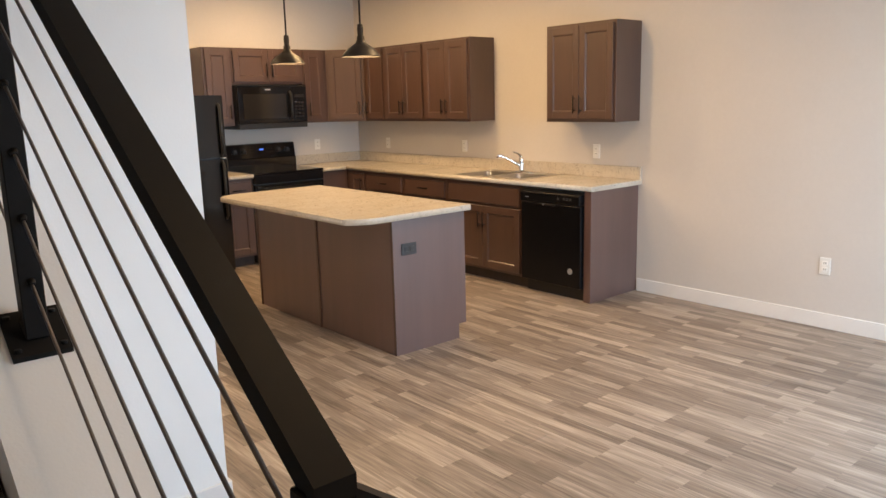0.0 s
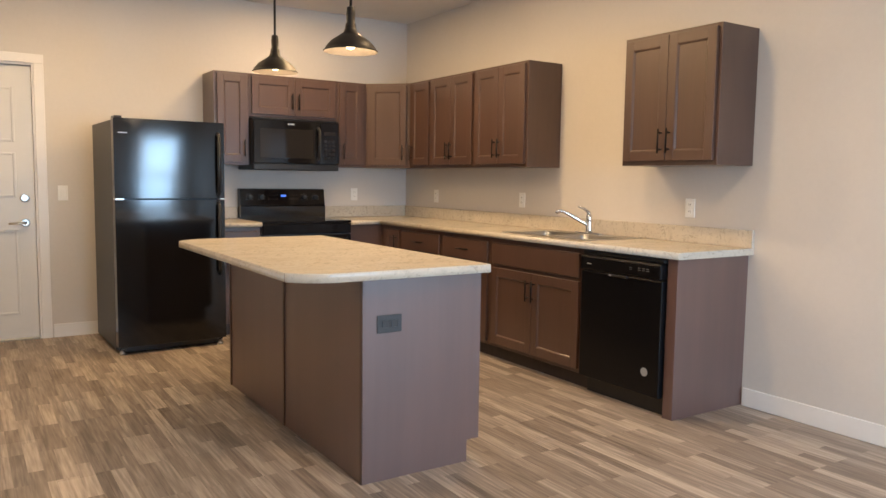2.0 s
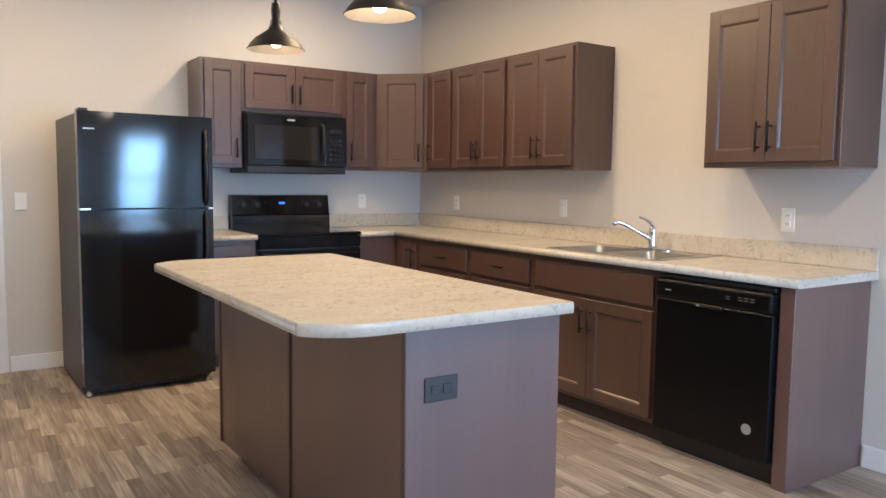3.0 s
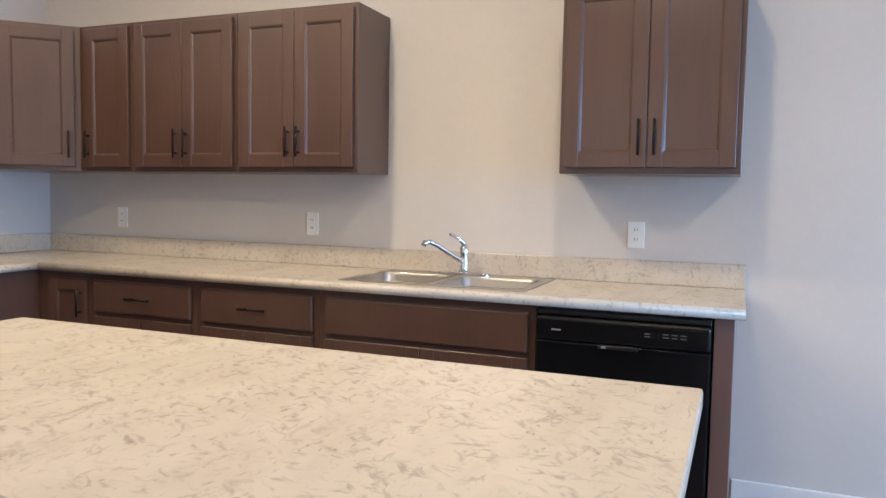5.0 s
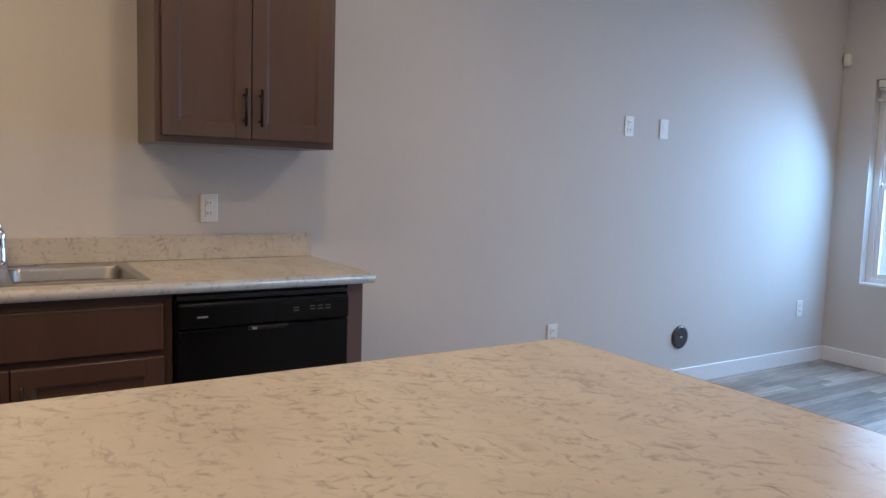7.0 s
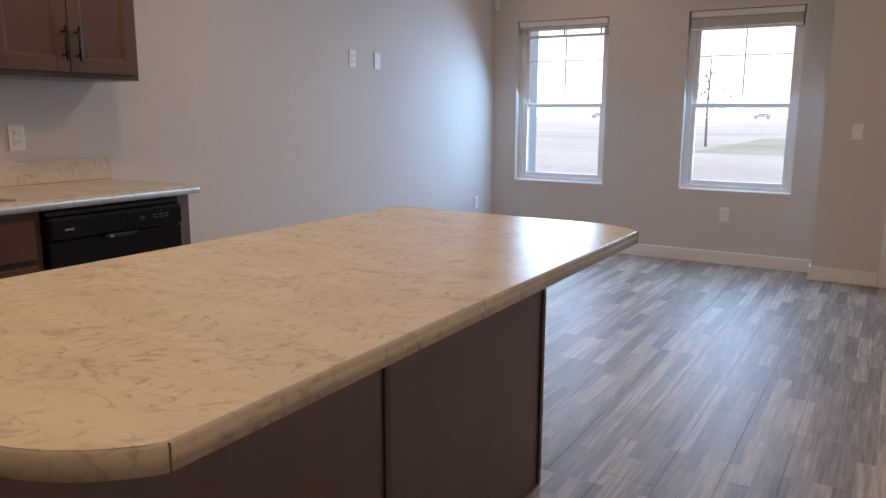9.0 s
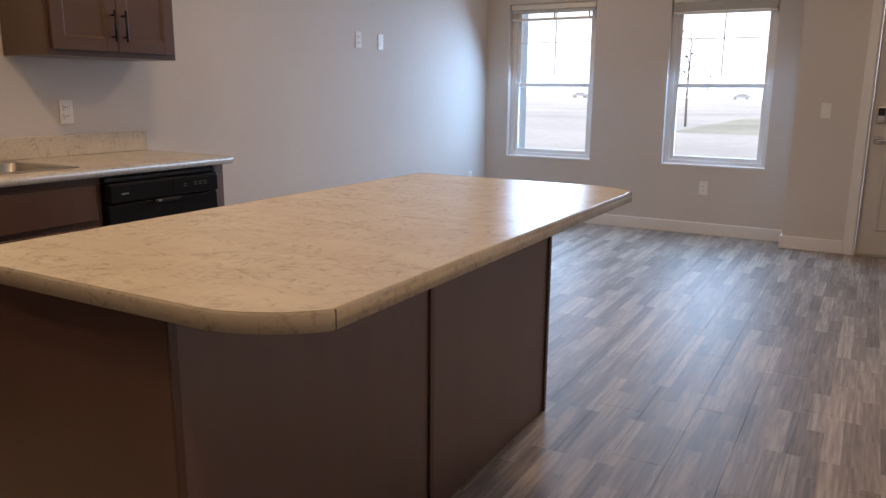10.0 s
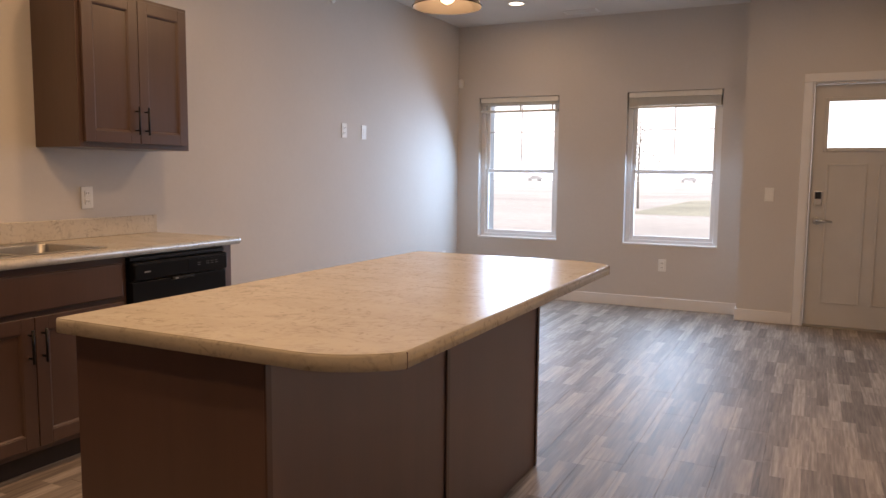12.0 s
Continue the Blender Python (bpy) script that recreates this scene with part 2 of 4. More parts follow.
    l.new(op("MINIMUM", op("ADD", op("MULTIPLY", both, 0.47), op("MULTIPLY", ramp(noise_layer(34, 3, 0.5, 57.0), 0.60, 0.72, 0.0, 0.45), ramp(noise_layer(5, 3, 0.3, 71.0), 0.45, 0.6, 0.25, 1.0))), 0.8), mix2.inputs["Factor"])
    l.new(mix2.outputs["Result"], b.inputs["Base Color"])
    return mat


def plank_material(name):
    """Grey-brown printed oak: narrow staves inside each plank, long grain, thin dark joints."""
    mat = bpy.data.materials.new(name)
    mat.use_nodes = True
    nt = mat.node_tree
    n, l = nt.nodes, nt.links
    b = n["Principled BSDF"]
    geo = n.new("ShaderNodeNewGeometry")
    mp = n.new("ShaderNodeMapping")
    mp.inputs["Rotation"].default_value = (0, 0, radians(90))
    l.new(geo.outputs["Position"], mp.inputs[0])
    br = n.new("ShaderNodeTexBrick")
    br.inputs["Scale"].default_value = 1.0
    br.inputs["Brick Width"].default_value, br.inputs["Row Height"].default_value = 0.40, 0.0605
    br.inputs["Mortar Size"].default_value, br.inputs["Mortar Smooth"].default_value = 0.0, 0.0
    br.offset, br.offset_frequency, br.squash = 0.37, 3, 1.0
    br.inputs["Color1"].default_value, br.inputs["Color2"].default_value = (0, 0, 0, 1), (1, 1, 1, 1)
    l.new(mp.outputs[0], br.inputs["Vector"])
    gm = n.new("ShaderNodeMapping")
    gm.inputs["Scale"].default_value = (30, 1.6, 1)
    l.new(geo.outputs["Position"], gm.inputs[0])
    off = n.new("ShaderNodeVectorMath")
    l.new(gm.outputs[0], off.inputs[0])
    sc = n.new("ShaderNodeVectorMath")
    sc.operation = "SCALE"
    sc.inputs["Scale"].default_value = 31.0
    l.new(br.outputs["Color"], sc.inputs[0])
    l.new(sc.outputs[0], off.inputs[1])
    gr = n.new("ShaderNodeTexNoise")
    gr.inputs["Scale"].default_value, gr.inputs["Detail"].default_value = 2.6, 6
    l.new(off.outputs[0], gr.inputs["Vector"])
    oi = n.new("ShaderNodeObjectInfo")

    def madd(a, k, c):
        m = n.new("ShaderNodeMath")
        m.operation = "MULTIPLY_ADD"
        l.new(a, m.inputs[0])
        m.inputs[1].default_value = k
        if isinstance(c, (int, float)):
            m.inputs[2].default_value = c
        else:
            l.new(c, m.inputs[2])
        return m.outputs[0]

    v = madd(br.outputs["Color"], 0.43, madd(gr.outputs["Fac"], 1.05, madd(oi.outputs["Random"], 0.10, -0.31)))
    cr = n.new("ShaderNodeValToRGB")
    e = cr.color_ramp.elements
    e[0].position, e[0].color = 0.12, (0.12, 0.092, 0.074, 1)
    e[1].position, e[1].color = 0.85, (0.47, 0.395, 0.33, 1)
    mid = e.new(0.5)
    mid.color = (0.262, 0.212, 0.173, 1)
    l.new(v, cr.inputs[0])
    l.new(cr.outputs[0], b.inputs["Base Color"])
    rr = n.new("ShaderNodeMapRange")
    rr.inputs["To Min"].default_value, rr.inputs["To Max"].default_value = 0.44, 0.60
    l.new(gr.outputs["Fac"], rr.inputs[0])
    l.new(rr.outputs[0], b.inputs["Roughness"])
    bp = n.new("ShaderNodeBump")
    bp.inputs["Strength"].default_value, bp.inputs["Distance"].default_value = 0.15, 0.001
    l.new(gr.outputs["Fac"], bp.inputs["Height"])
    l.new(bp.outputs[0], b.inputs["Normal"])
    return mat


M_MARBLE = marble("cream_marble_laminate")
M_PLANK = plank_material("grey_oak_vinyl_plank")


# ---- mesh helpers ----
def box(bm, x0, x1, y0, y1, z0, z1, bevel=0.0, seg=2):
    vs = [bm.verts.new((x, y, z)) for z in (z0, z1) for y in (y0, y1) for x in (x0, x1)]
    fs = [bm.faces.new([vs[i] for i in f]) for f in ((0, 2, 3, 1), (4, 5, 7, 6), (0, 1, 5, 4), (2, 6, 7, 3), (0, 4, 6, 2), (1, 3, 7, 5))]
    if bevel:
        edges = {e for f in fs for e in f.edges}
        bmesh.ops.bevel(bm, geom=list(edges), offset=bevel, segments=seg, profile=0.5, affect="EDGES")
    return bm


def boxed(x0, x1, y0, y1, z0, z1, bevel=0.0, seg=2):
    return box(bmesh.new(), x0, x1, y0, y1, z0, z1, bevel, seg)


def tube(bm, pts, r, n=10, caps=True):
    """A round bar through the points; r may be one radius or one for each point."""
    pts = [Vector(p) for p in pts]
    rs = r if isinstance(r, (list, tuple)) else [r] * len(pts)
    rings, up = [], None
    for i, p in enumerate(pts):
        d = (pts[min(i + 1, len(pts) - 1)] - pts[max(i - 1, 0)]).normalized()
        if up is None:
            up = d.orthogonal().normalized()
        up = (up - d * up.dot(d)).normalized()
        side = d.cross(up)
        rings.append([bm.verts.new(p + (up * math.cos(a) + side * math.sin(a)) * rs[i]) for a in (2 * math.pi * k / n for k in range(n))])
    for a, b in zip(rings, rings[1:]):
        for k in range(n):
            f = bm.faces.new((a[k], a[(k + 1) % n], b[(k + 1) % n], b[k]))
            f.smooth = True
    if caps:
        bm.faces.new(rings[0][::-1])
        bm.faces.new(rings[-1])
    return bm


def lathe(bm, profile, n=32, close=False):
    """Turns (radius, z) points about the z axis."""
    rings = [[bm.verts.new((r * math.cos(2 * math.pi * k / n), r * math.sin(2 * math.pi * k / n), z)) for k in range(n)] for r, z in profile]
    for a, b in zip(rings, rings[1:]):
        for k in range(n):
            f = bm.faces.new((a[k], a[(k + 1) % n], b[(k + 1) % n], b[k]))
            f.smooth = True
    if close:
        bm.faces.new(rings[0][::-1])
        bm.faces.new(rings[-1])
    return bm


def prism(bm, outline, z0, z1, bevel=0.0):
    """An upright prism on an (x, y) outline, counter-clockwise."""
    lo = [bm.verts.new((x, y, z0)) for x, y in outline]
    hi = [bm.verts.new((x, y, z1)) for x, y in outline]
    k = len(outline)
    bm.faces.new(lo[::-1])
    top = bm.faces.new(hi)
    for i in range(k):
        bm.faces.new((lo[i], lo[(i + 1) % k], hi[(i + 1) % k], hi[i]))
    if bevel:
        bmesh.ops.bevel(bm, geom=list(top.edges), offset=bevel, segments=3, profile=0.5, affect="EDGES")
    return bm


def mesh_of(bm, name, mat):
    me = bpy.data.meshes.new(name)
    bmesh.ops.recalc_face_normals(bm, faces=bm.faces[:])
    bm.to_mesh(me)
    bm.free()
    me.materials.append(mat)
    return me


def part(name, bm, mat, parent, label=""):
    ob = new(name, mesh_of(bm, name, mat))
    ob.parent = parent
    return tagged(ob, label)


def thing(name, m, label, category, group="", kind=""):
    ob = new(name)
    ob.empty_display_size = 0.1
    ob.matrix_basis = m
    return tagged(ob, label, category, group, kind)


def solid(name, bm, mat, label, category, group="", kind="", m=None):
    ob = new(name, mesh_of(bm, name, mat))
    if m is not None:
        ob.matrix_basis = m
    return tagged(ob, label, category, group, kind)


def structure(name, bm, mat, label, category):
    return solid(name, bm, mat, label, category, kind="structure")


# ---- the room's shell ----
T = 0.15
WEST = -0.45
floor = structure("floor", boxed(WEST - T, SINK_WALL + T, WINDOW_WALL - T, STOVE_WALL + T, -0.2, -0.008), M_TOE, "grey-brown wood-look vinyl plank floor", "floor")
structure("wall_east", boxed(SINK_WALL, SINK_WALL + T, WINDOW_WALL - T, STOVE_WALL + T, -0.2, CEIL), M_WALL, "greige painted kitchen and living room wall", "wall")


def pierced(bm, x0, x1, y0, y1, z0, z1, holes):
    """A wall along x with openings (x0, x1, z0, z1)."""
    xs = sorted({x0, x1, *(v for h in holes for v in h[:2])})
    for a, b in zip(xs, xs[1:]):
        zs = [z0]
        for h in holes:
            if h[0] <= a and b <= h[1]:
                zs += [h[2], h[3]]
        zs.append(z1)
        for c, d in zip(zs[::2], zs[1::2]):
            if d > c:
                box(bm, a, b, y0, y1, c, d)
    return bm


structure("wall_south", pierced(bmesh.new(), 2.52, SINK_WALL, WINDOW_WALL - T, WINDOW_WALL, -0.2, CEIL, [(*w, *WIN_Z) for w in WINDOWS]), M_WALL, "greige painted wall with two windows", "wall")
ENTRY = (1.065, 2.0, 0.0, 2.05)
structure("wall_south_entry", pierced(bmesh.new(), WEST - T, 2.52, DOOR_WALL - T - 0.265, DOOR_WALL, -0.2, CEIL, [ENTRY]), M_WALL, "greige painted wall with the entry door", "wall")
BACK = (1.21, 2.12, 0.0, 2.11)
structure("wall_north", pierced(bmesh.new(), WEST - T, SINK_WALL, STOVE_WALL, STOVE_WALL + T, -0.2, CEIL, [BACK]), M_WALL, "greige painted kitchen wall behind the range", "wall")
structure("wall_west", boxed(WEST - T, WEST, DOOR_WALL, STOVE_WALL, -0.2, 4.6), M_WHITE_WALL, "white painted wall beside the stairs", "wall")
CLOSET = (0.78, 1.415, 3.16, 5.9)
structure("wall_closet", boxed(*CLOSET, -0.008, CEIL), M_WHITE_WALL, "white painted full-height wall beside the stairs", "wall")
structure("ceiling", box(box(box(bmesh.new(), 0.78, SINK_WALL + T, WINDOW_WALL - T, STOVE_WALL + T, CEIL, CEIL + 0.12), WEST - T, 0.78, WINDOW_WALL - T, 1.0, CEIL, CEIL + 0.12), WEST - T, 0.78, 5.9, STOVE_WALL + T, CEIL, CEIL + 0.12), M_CEIL, "white textured ceiling", "ceiling")
shaft = bmesh.new()
box(shaft, 0.66, 0.78, 1.0, 5.9, CEIL + 0.12, 4.6)
box(shaft, WEST, 0.66, 0.88, 1.0, CEIL + 0.12, 4.6)
box(shaft, WEST, 0.66, 5.78, 5.9, CEIL + 0.12, 4.6)
structure("wall_stairwell", shaft, M_WHITE_WALL, "white stairwell walls above the flight", "wall")
structure("ceiling_stairwell", boxed(WEST - T, 0.78, 0.88, 5.9, 4.6, 4.7), M_CEIL, "white ceiling over the stairwell", "ceiling")


def base_profile(bm, x0, x1, y0, y1, out):
    """A square-edged board with an eased top edge; out is the side that faces the room."""
    box(bm, x0, x1, y0, y1, 0.0, 0.105, 0.003, 1)
    return bm


for bx in ((SINK_WALL - 0.014, SINK_WALL, WINDOW_WALL, 3.985), (2.535, SINK_WALL - 0.014, WINDOW_WALL, WINDOW_WALL + 0.014), (2.52, 2.534, WINDOW_WALL, DOOR_WALL + 0.0), (2.072, 2.534, DOOR_WALL, DOOR_WALL + 0.014),
           (2.20, 2.75, STOVE_WALL - 0.014, STOVE_WALL), (CLOSET[1], CLOSET[1] + 0.014, CLOSET[2], CLOSET[3]), (0.80, CLOSET[1] + 0.014, CLOSET[2] - 0.014, CLOSET[2])):
    structure("baseboard", base_profile(bmesh.new(), *bx, 1), M_TRIM, "white painted baseboard along the wall", "baseboard")


# ---- windows ----
def window(name, x0, x1, gapped):
    z0, z1 = WIN_Z
    yo, yi = WINDOW_WALL - T, WINDOW_WALL
    w = thing(name, pose(x0, yi, z0), "white vinyl single-hung window with a raised blind", "window", kind="structure")
    W, H = x1 - x0, z1 - z0
    fr = bmesh.new()
    for a in ((0, 0.045, 0, H), (W - 0.045, W, 0, H), (0.045, W - 0.045, 0, 0.05), (0.045, W - 0.045, H - 0.045, H)):
        box(fr, a[0], a[1], -T + 0.005, -T + 0.075, a[2], a[3], 0.003, 1)
    part("window_frame", fr, M_VINYL, w)
    mid = 0.705
    for nm, y, za, zb in (("lower_sash", -T + 0.055, 0.05, mid + 0.02), ("upper_sash", -T + 0.03, mid - 0.02, H - 0.045)):
        s = bmesh.new()
        r = 0.035
        for a in ((0.046, 0.046 + r, za, zb), (W - 0.046 - r, W - 0.046, za, zb), (0.046 + r, W - 0.046 - r, za, za + r), (0.046 + r, W - 0.046 - r, zb - r, zb)):
            box(s, a[0], a[1], y - 0.012, y + 0.012, a[2], a[3], 0.003, 1)
        sash = part(nm, s, M_VINYL, w)
        p = part("pane", boxed(0.08, W - 0.08, y - 0.003, y + 0.003, za + r, zb - r), M_PANE, sash)
        p.visible_shadow = False
        if nm == "upper_sash":
            part("muntin", boxed(0.081, W - 0.081, y - 0.005, y + 0.005, mid + 0.398, mid + 0.406), M_VINYL, sash)
            part("muntin", boxed(W / 2 - 0.0045, W / 2 + 0.0045, y - 0.006, y + 0.006, za + r, zb - r), M_VINYL, sash)
    part("window_sill", boxed(0.002, W - 0.002, -T + 0.075, 0.004, 0.0, 0.018, 0.004), M_TRIM, w)
    # blind, pulled up under the head of the opening
    b = thing("window_blind", pose(x0, yi, z1), "cream faux-wood blind drawn up, its slats hanging apart" if gapped else "cream faux-wood blind drawn up to the window head", "blind", group="window blinds")
    part("headrail", boxed(0.012, W - 0.012, -0.07, -0.012, -0.055, -0.004, 0.003, 1), M_BLIND, b)
    for k in range(2 if gapped else 9):
        part("slat", boxed(0.018, W - 0.018, -0.068, -0.014, -0.062 - 0.0075 * k - 0.0045, -0.062 - 0.0075 * k, 0.001, 1), M_BLIND, b)
    part("bottom_rail", boxed(0.016, W - 0.016, -0.068, -0.014, -0.152, -0.132, 0.003, 1), M_BLIND, b)
    if gapped:
        for cx in (0.09, W / 2, W - 0.09):
            part("ladder_tape", boxed(cx - 0.009, cx + 0.009, -0.066, -0.063, -0.132, -0.0745), M_BLIND, b)
    part("lift_cord", tube(bmesh.new(), [(W - 0.10, -0.01, -0.05), (W - 0.102, -0.008, -0.4), (W - 0.098, -0.008, -0.72)], 0.0022, 6), M_BLIND, b)
    part("cord_tassel", tube(bmesh.new(), [(W - 0.098, -0.008, -0.72), (W - 0.098, -0.008, -0.735), (W - 0.098, -0.008, -0.76)], [0.003, 0.007, 0.006], 8), M_BLIND, b)


window("window_1", *WINDOWS[0], True)
window("window_2", *WINDOWS[1], False)


# ---- doors ----
def casing(bm, x0, x1, z1, y0, y1, wd=0.07):
    box(bm, x0 - wd, x0, y0, y1, 0, z1, 0.003, 1)
    box(bm, x1, x1 + wd, y0, y1, 0, z1, 0.003, 1)
    box(bm, x0 - wd, x1 + wd, y0, y1, z1 + 0.0005, z1 + wd, 0.003, 1)
    return bm


def lever_set(parent, x, z, way, dead=True):
    """Lever handle with its rose, and a deadbolt above; the door's face is at local y = 0 and looks to -y."""
    part("rose", tube(bmesh.new(), [(x, 0, z), (x, -0.008, z), (x, -0.012, z)], [0.033, 0.033, 0.026], 24), M_NICKEL, parent)
    part("lever", tube(bmesh.new(), [(x, -0.012, z), (x, -0.045, z), (x + 0.03 * way, -0.052, z), (x + 0.115 * way, -0.05, z - 0.004)], [0.011, 0.011, 0.011, 0.008], 12), M_NICKEL, parent)
    if dead:
        part("deadbolt", tube(bmesh.new(), [(x, 0, z + 0.19), (x, -0.012, z + 0.19), (x, -0.016, z + 0.19)], [0.033, 0.033, 0.024], 24), M_NICKEL, parent)


def panel_leaf(w, h, t, panels, depth=0.008):
    """A leaf whose -y face carries recessed panels (x0, x1, z0, z1)."""
    bm = boxed(0, w, 0, t, 0.006, h, 0.002, 1)
    for a, b, c, d in panels:
        for f in ((a, a + 0.02, c, d), (b - 0.02, b, c, d), (a + 0.02, b - 0.02, c, c + 0.02), (a + 0.02, b - 0.02, d - 0.02, d)):
            box(bm, f[0], f[1], -depth, 0.001, f[2], f[3], 0.004, 1)
    return bm


# interior door in the north wall, its face looks to -y
W = BACK[1] - BACK[0]
d1 = thing("door_1", pose(BACK[0], STOVE_WALL, 0), "white painted panel door beside the fridge, shut", "door", kind="structure")
part("casing", casing(bmesh.new(), 0.0, W, BACK[3], -0.018, 0.0), M_TRIM, d1)
leaf = part("leaf", panel_leaf(W - 0.03, BACK[3] - 0.018, 0.044, ((0.13, 0.42, 1.1, 1.93), (0.47, 0.76, 1.52, 1.93), (0.47, 0.76, 1.1, 1.44), (0.13, 0.76, 0.2, 0.85))), M_DOOR, d1)
leaf.location = (0.015, 0.032, 0)
lever_set(leaf, W - 0.03 - 0.07, 0.905, -1)
jamb = bmesh.new()
box(jamb, 0.0, 0.013, 0.0, T, 0, BACK[3])
box(jamb, W - 0.013, W, 0.0, T, 0, BACK[3])
box(jamb, 0.013, W - 0.013, 0.0, T, BACK[3] - 0.013, BACK[3])
box(jamb, 0.013, W - 0.013, 0.078, T, 0, BACK[3] - 0.013)
part("jamb", jamb, M_TRIM, d1)
for z in (0.25, 1.0, 1.8):
    part("hinge", tube(bmesh.new(), [(0.012, 0.02, z - 0.045), (0.012, 0.02, z + 0.045)], 0.007, 10), M_NICKEL, d1)
part("threshold", boxed(0.013, W - 0.013, -0.01, 0.075, 0.0, 0.012, 0.003, 1), M_BRASS, d1)

# entry door, its face looks to +y
W2 = ENTRY[1] - ENTRY[0]
d2 = thing("door_2", pose(ENTRY[1], DOOR_WALL, 0, 0, 0, 180), "grey painted entry door with a small glazed light, shut", "door", kind="structure")
part("casing", casing(bmesh.new(), 0.0, W2, ENTRY[3], -0.018, 0.0), M_TRIM, d2)
lite = (0.10, W2 - 0.14, 1.50, 1.905)
leafbm = bmesh.new()
lw = W2 - 0.03
for a in ((0, lite[0], 0.01, 2.03), (lite[1], lw, 0.01, 2.03), (lite[0], lite[1], 0.01, lite[2]), (lite[0], lite[1], lite[3], 2.03)):
    box(leafbm, a[0], a[1], 0, 0.044, a[2], a[3])
for a in ((0.115, 0.415, 0.2, 1.38), (0.495, lw - 0.115, 0.2, 1.38)):
    for f in ((a[0], a[0] + 0.018, a[2], a[3]), (a[1] - 0.018, a[1], a[2], a[3]), (a[0] + 0.018, a[1] - 0.018, a[2], a[2] + 0.018), (a[0] + 0.018, a[1] - 0.018, a[3] - 0.018, a[3])):
        box(leafbm, f[0], f[1], -0.007, 0.001, f[2], f[3], 0.003, 1)
leaf2 = part("leaf", leafbm, M_ENTRY, d2)
leaf2.location = (0.015, 0.05, 0)
lf = bmesh.new()
for f in ((lite[0] - 0.02, lite[0] + 0.012, lite[2] - 0.02, lite[3] + 0.02), (lite[1] - 0.012, lite[1] + 0.02, lite[2] - 0.02, lite[3] + 0.02), (lite[0] + 0.012, lite[1] - 0.012, lite[2] - 0.02, lite[2] + 0.012), (lite[0] + 0.012, lite[1] - 0.012, lite[3] - 0.012, lite[3] + 0.02)):
    box(lf, f[0], f[1], -0.012, -0.001, f[2], f[3], 0.004, 1)
part("light_frame", lf, M_ENTRY, leaf2)
pn = part("pane", boxed(lite[0] + 0.001, lite[1] - 0.001, 0.018, 0.024, lite[2] + 0.001, lite[3] - 0.001), M_PANE, leaf2)
pn.visible_shadow = False
lever_set(leaf2, 0.065, 0.90, 1, dead=False)
part("keypad_lock", boxed(0.035, 0.095, -0.028, 0.0, 1.03, 1.15, 0.006), M_NICKEL, leaf2, "satin nickel keypad deadbolt")
part("keypad", boxed(0.042, 0.088, -0.031, -0.027, 1.085, 1.143, 0.002, 1), M_PLASTIC, leaf2)
jamb = bmesh.new()
dep = T + 0.265
box(jamb, 0.0, 0.013, 0.0, dep, 0, ENTRY[3])
box(jamb, W2 - 0.013, W2, 0.0, dep, 0, ENTRY[3])
box(jamb, 0.013, W2 - 0.013, 0.0, dep, ENTRY[3] - 0.013, ENTRY[3])
part("jamb", jamb, M_TRIM, d2)
part("threshold", boxed(0.013, W2 - 0.013, -0.02, 0.12, 0.0, 0.009, 0.003, 1), M_BRASS, d2)


# ---- wall plates ----
def wall_plate(m, style, label, category="outlet", mat=None, w=0.072, h=0.117):
    """Local: x along the wall, z up, the face looks to -y."""
    mat = mat or M_PLATE
    p = thing("wall_outlet" if style == "outlet" else "wall_switch" if style == "switch" else "wall_plate", m, label, category, group="wall plates")
    part("cover", boxed(-w / 2, w / 2, -0.006, 0.0, -h / 2, h / 2, 0.003), mat, p)
    if style == "outlet":
        for s in (-1, 1):
            cx, cz = (0, 0.021 * s) if h > w else (0.021 * s, 0)
            f = part("receptacle", boxed(cx - 0.016, cx + 0.016, -0.009, -0.0055, cz - 0.015, cz + 0.015, 0.003), mat, p)
            for k in (-1, 1):
                part("slot", boxed(cx - 0.0015 + 0.006 * k, cx + 0.0015 + 0.006 * k, -0.0094, -0.0088, cz - 0.003, cz + 0.006), M_SLOT, f)
    elif style == "switch":
        part("rocker", boxed(-0.016, 0.016, -0.010, -0.0055, -0.033, 0.033, 0.003), mat, p)
    else:
        part("insert", boxed(-0.016, 0.016, -0.008, -0.0055, -0.033, 0.033, 0.002), mat, p)
    return p


def on_east(y, z):
    return pose(SINK_WALL, y, z, 0, 0, -90)


for y in (7.327, 6.05, 4.415):
    wall_plate(on_east(y, 1.125), "outlet", "white outlet above the kitchen backsplash")
wall_plate(on_east(2.515, 0.425), "outlet", "white outlet low on the living room wall")
wall_plate(on_east(0.16, 0.41), "outlet", "white outlet low near the room corner")
wall_plate(on_east(2.0, 1.61), "outlet", "white outlet at television height on the wall")
wall_plate(on_east(1.705, 1.61), "blank", "white cable plate at television height on the wall", "wall plate")
wall_plate(pose(4.81, STOVE_WALL, 1.127), "outlet", "white outlet beside the range")
wall_plate(pose(2.295, STOVE_WALL, 1.134), "switch", "white light switch beside the panel door", "switch")
wall_plate(pose(3.217, WINDOW_WALL, 0.415, 0, 0, 180), "outlet", "white outlet low between the windows")
wall_plate(pose(2.297, DOOR_WALL, 1.115, 0, 0, 180), "switch", "white light switch beside the entry door", "switch")

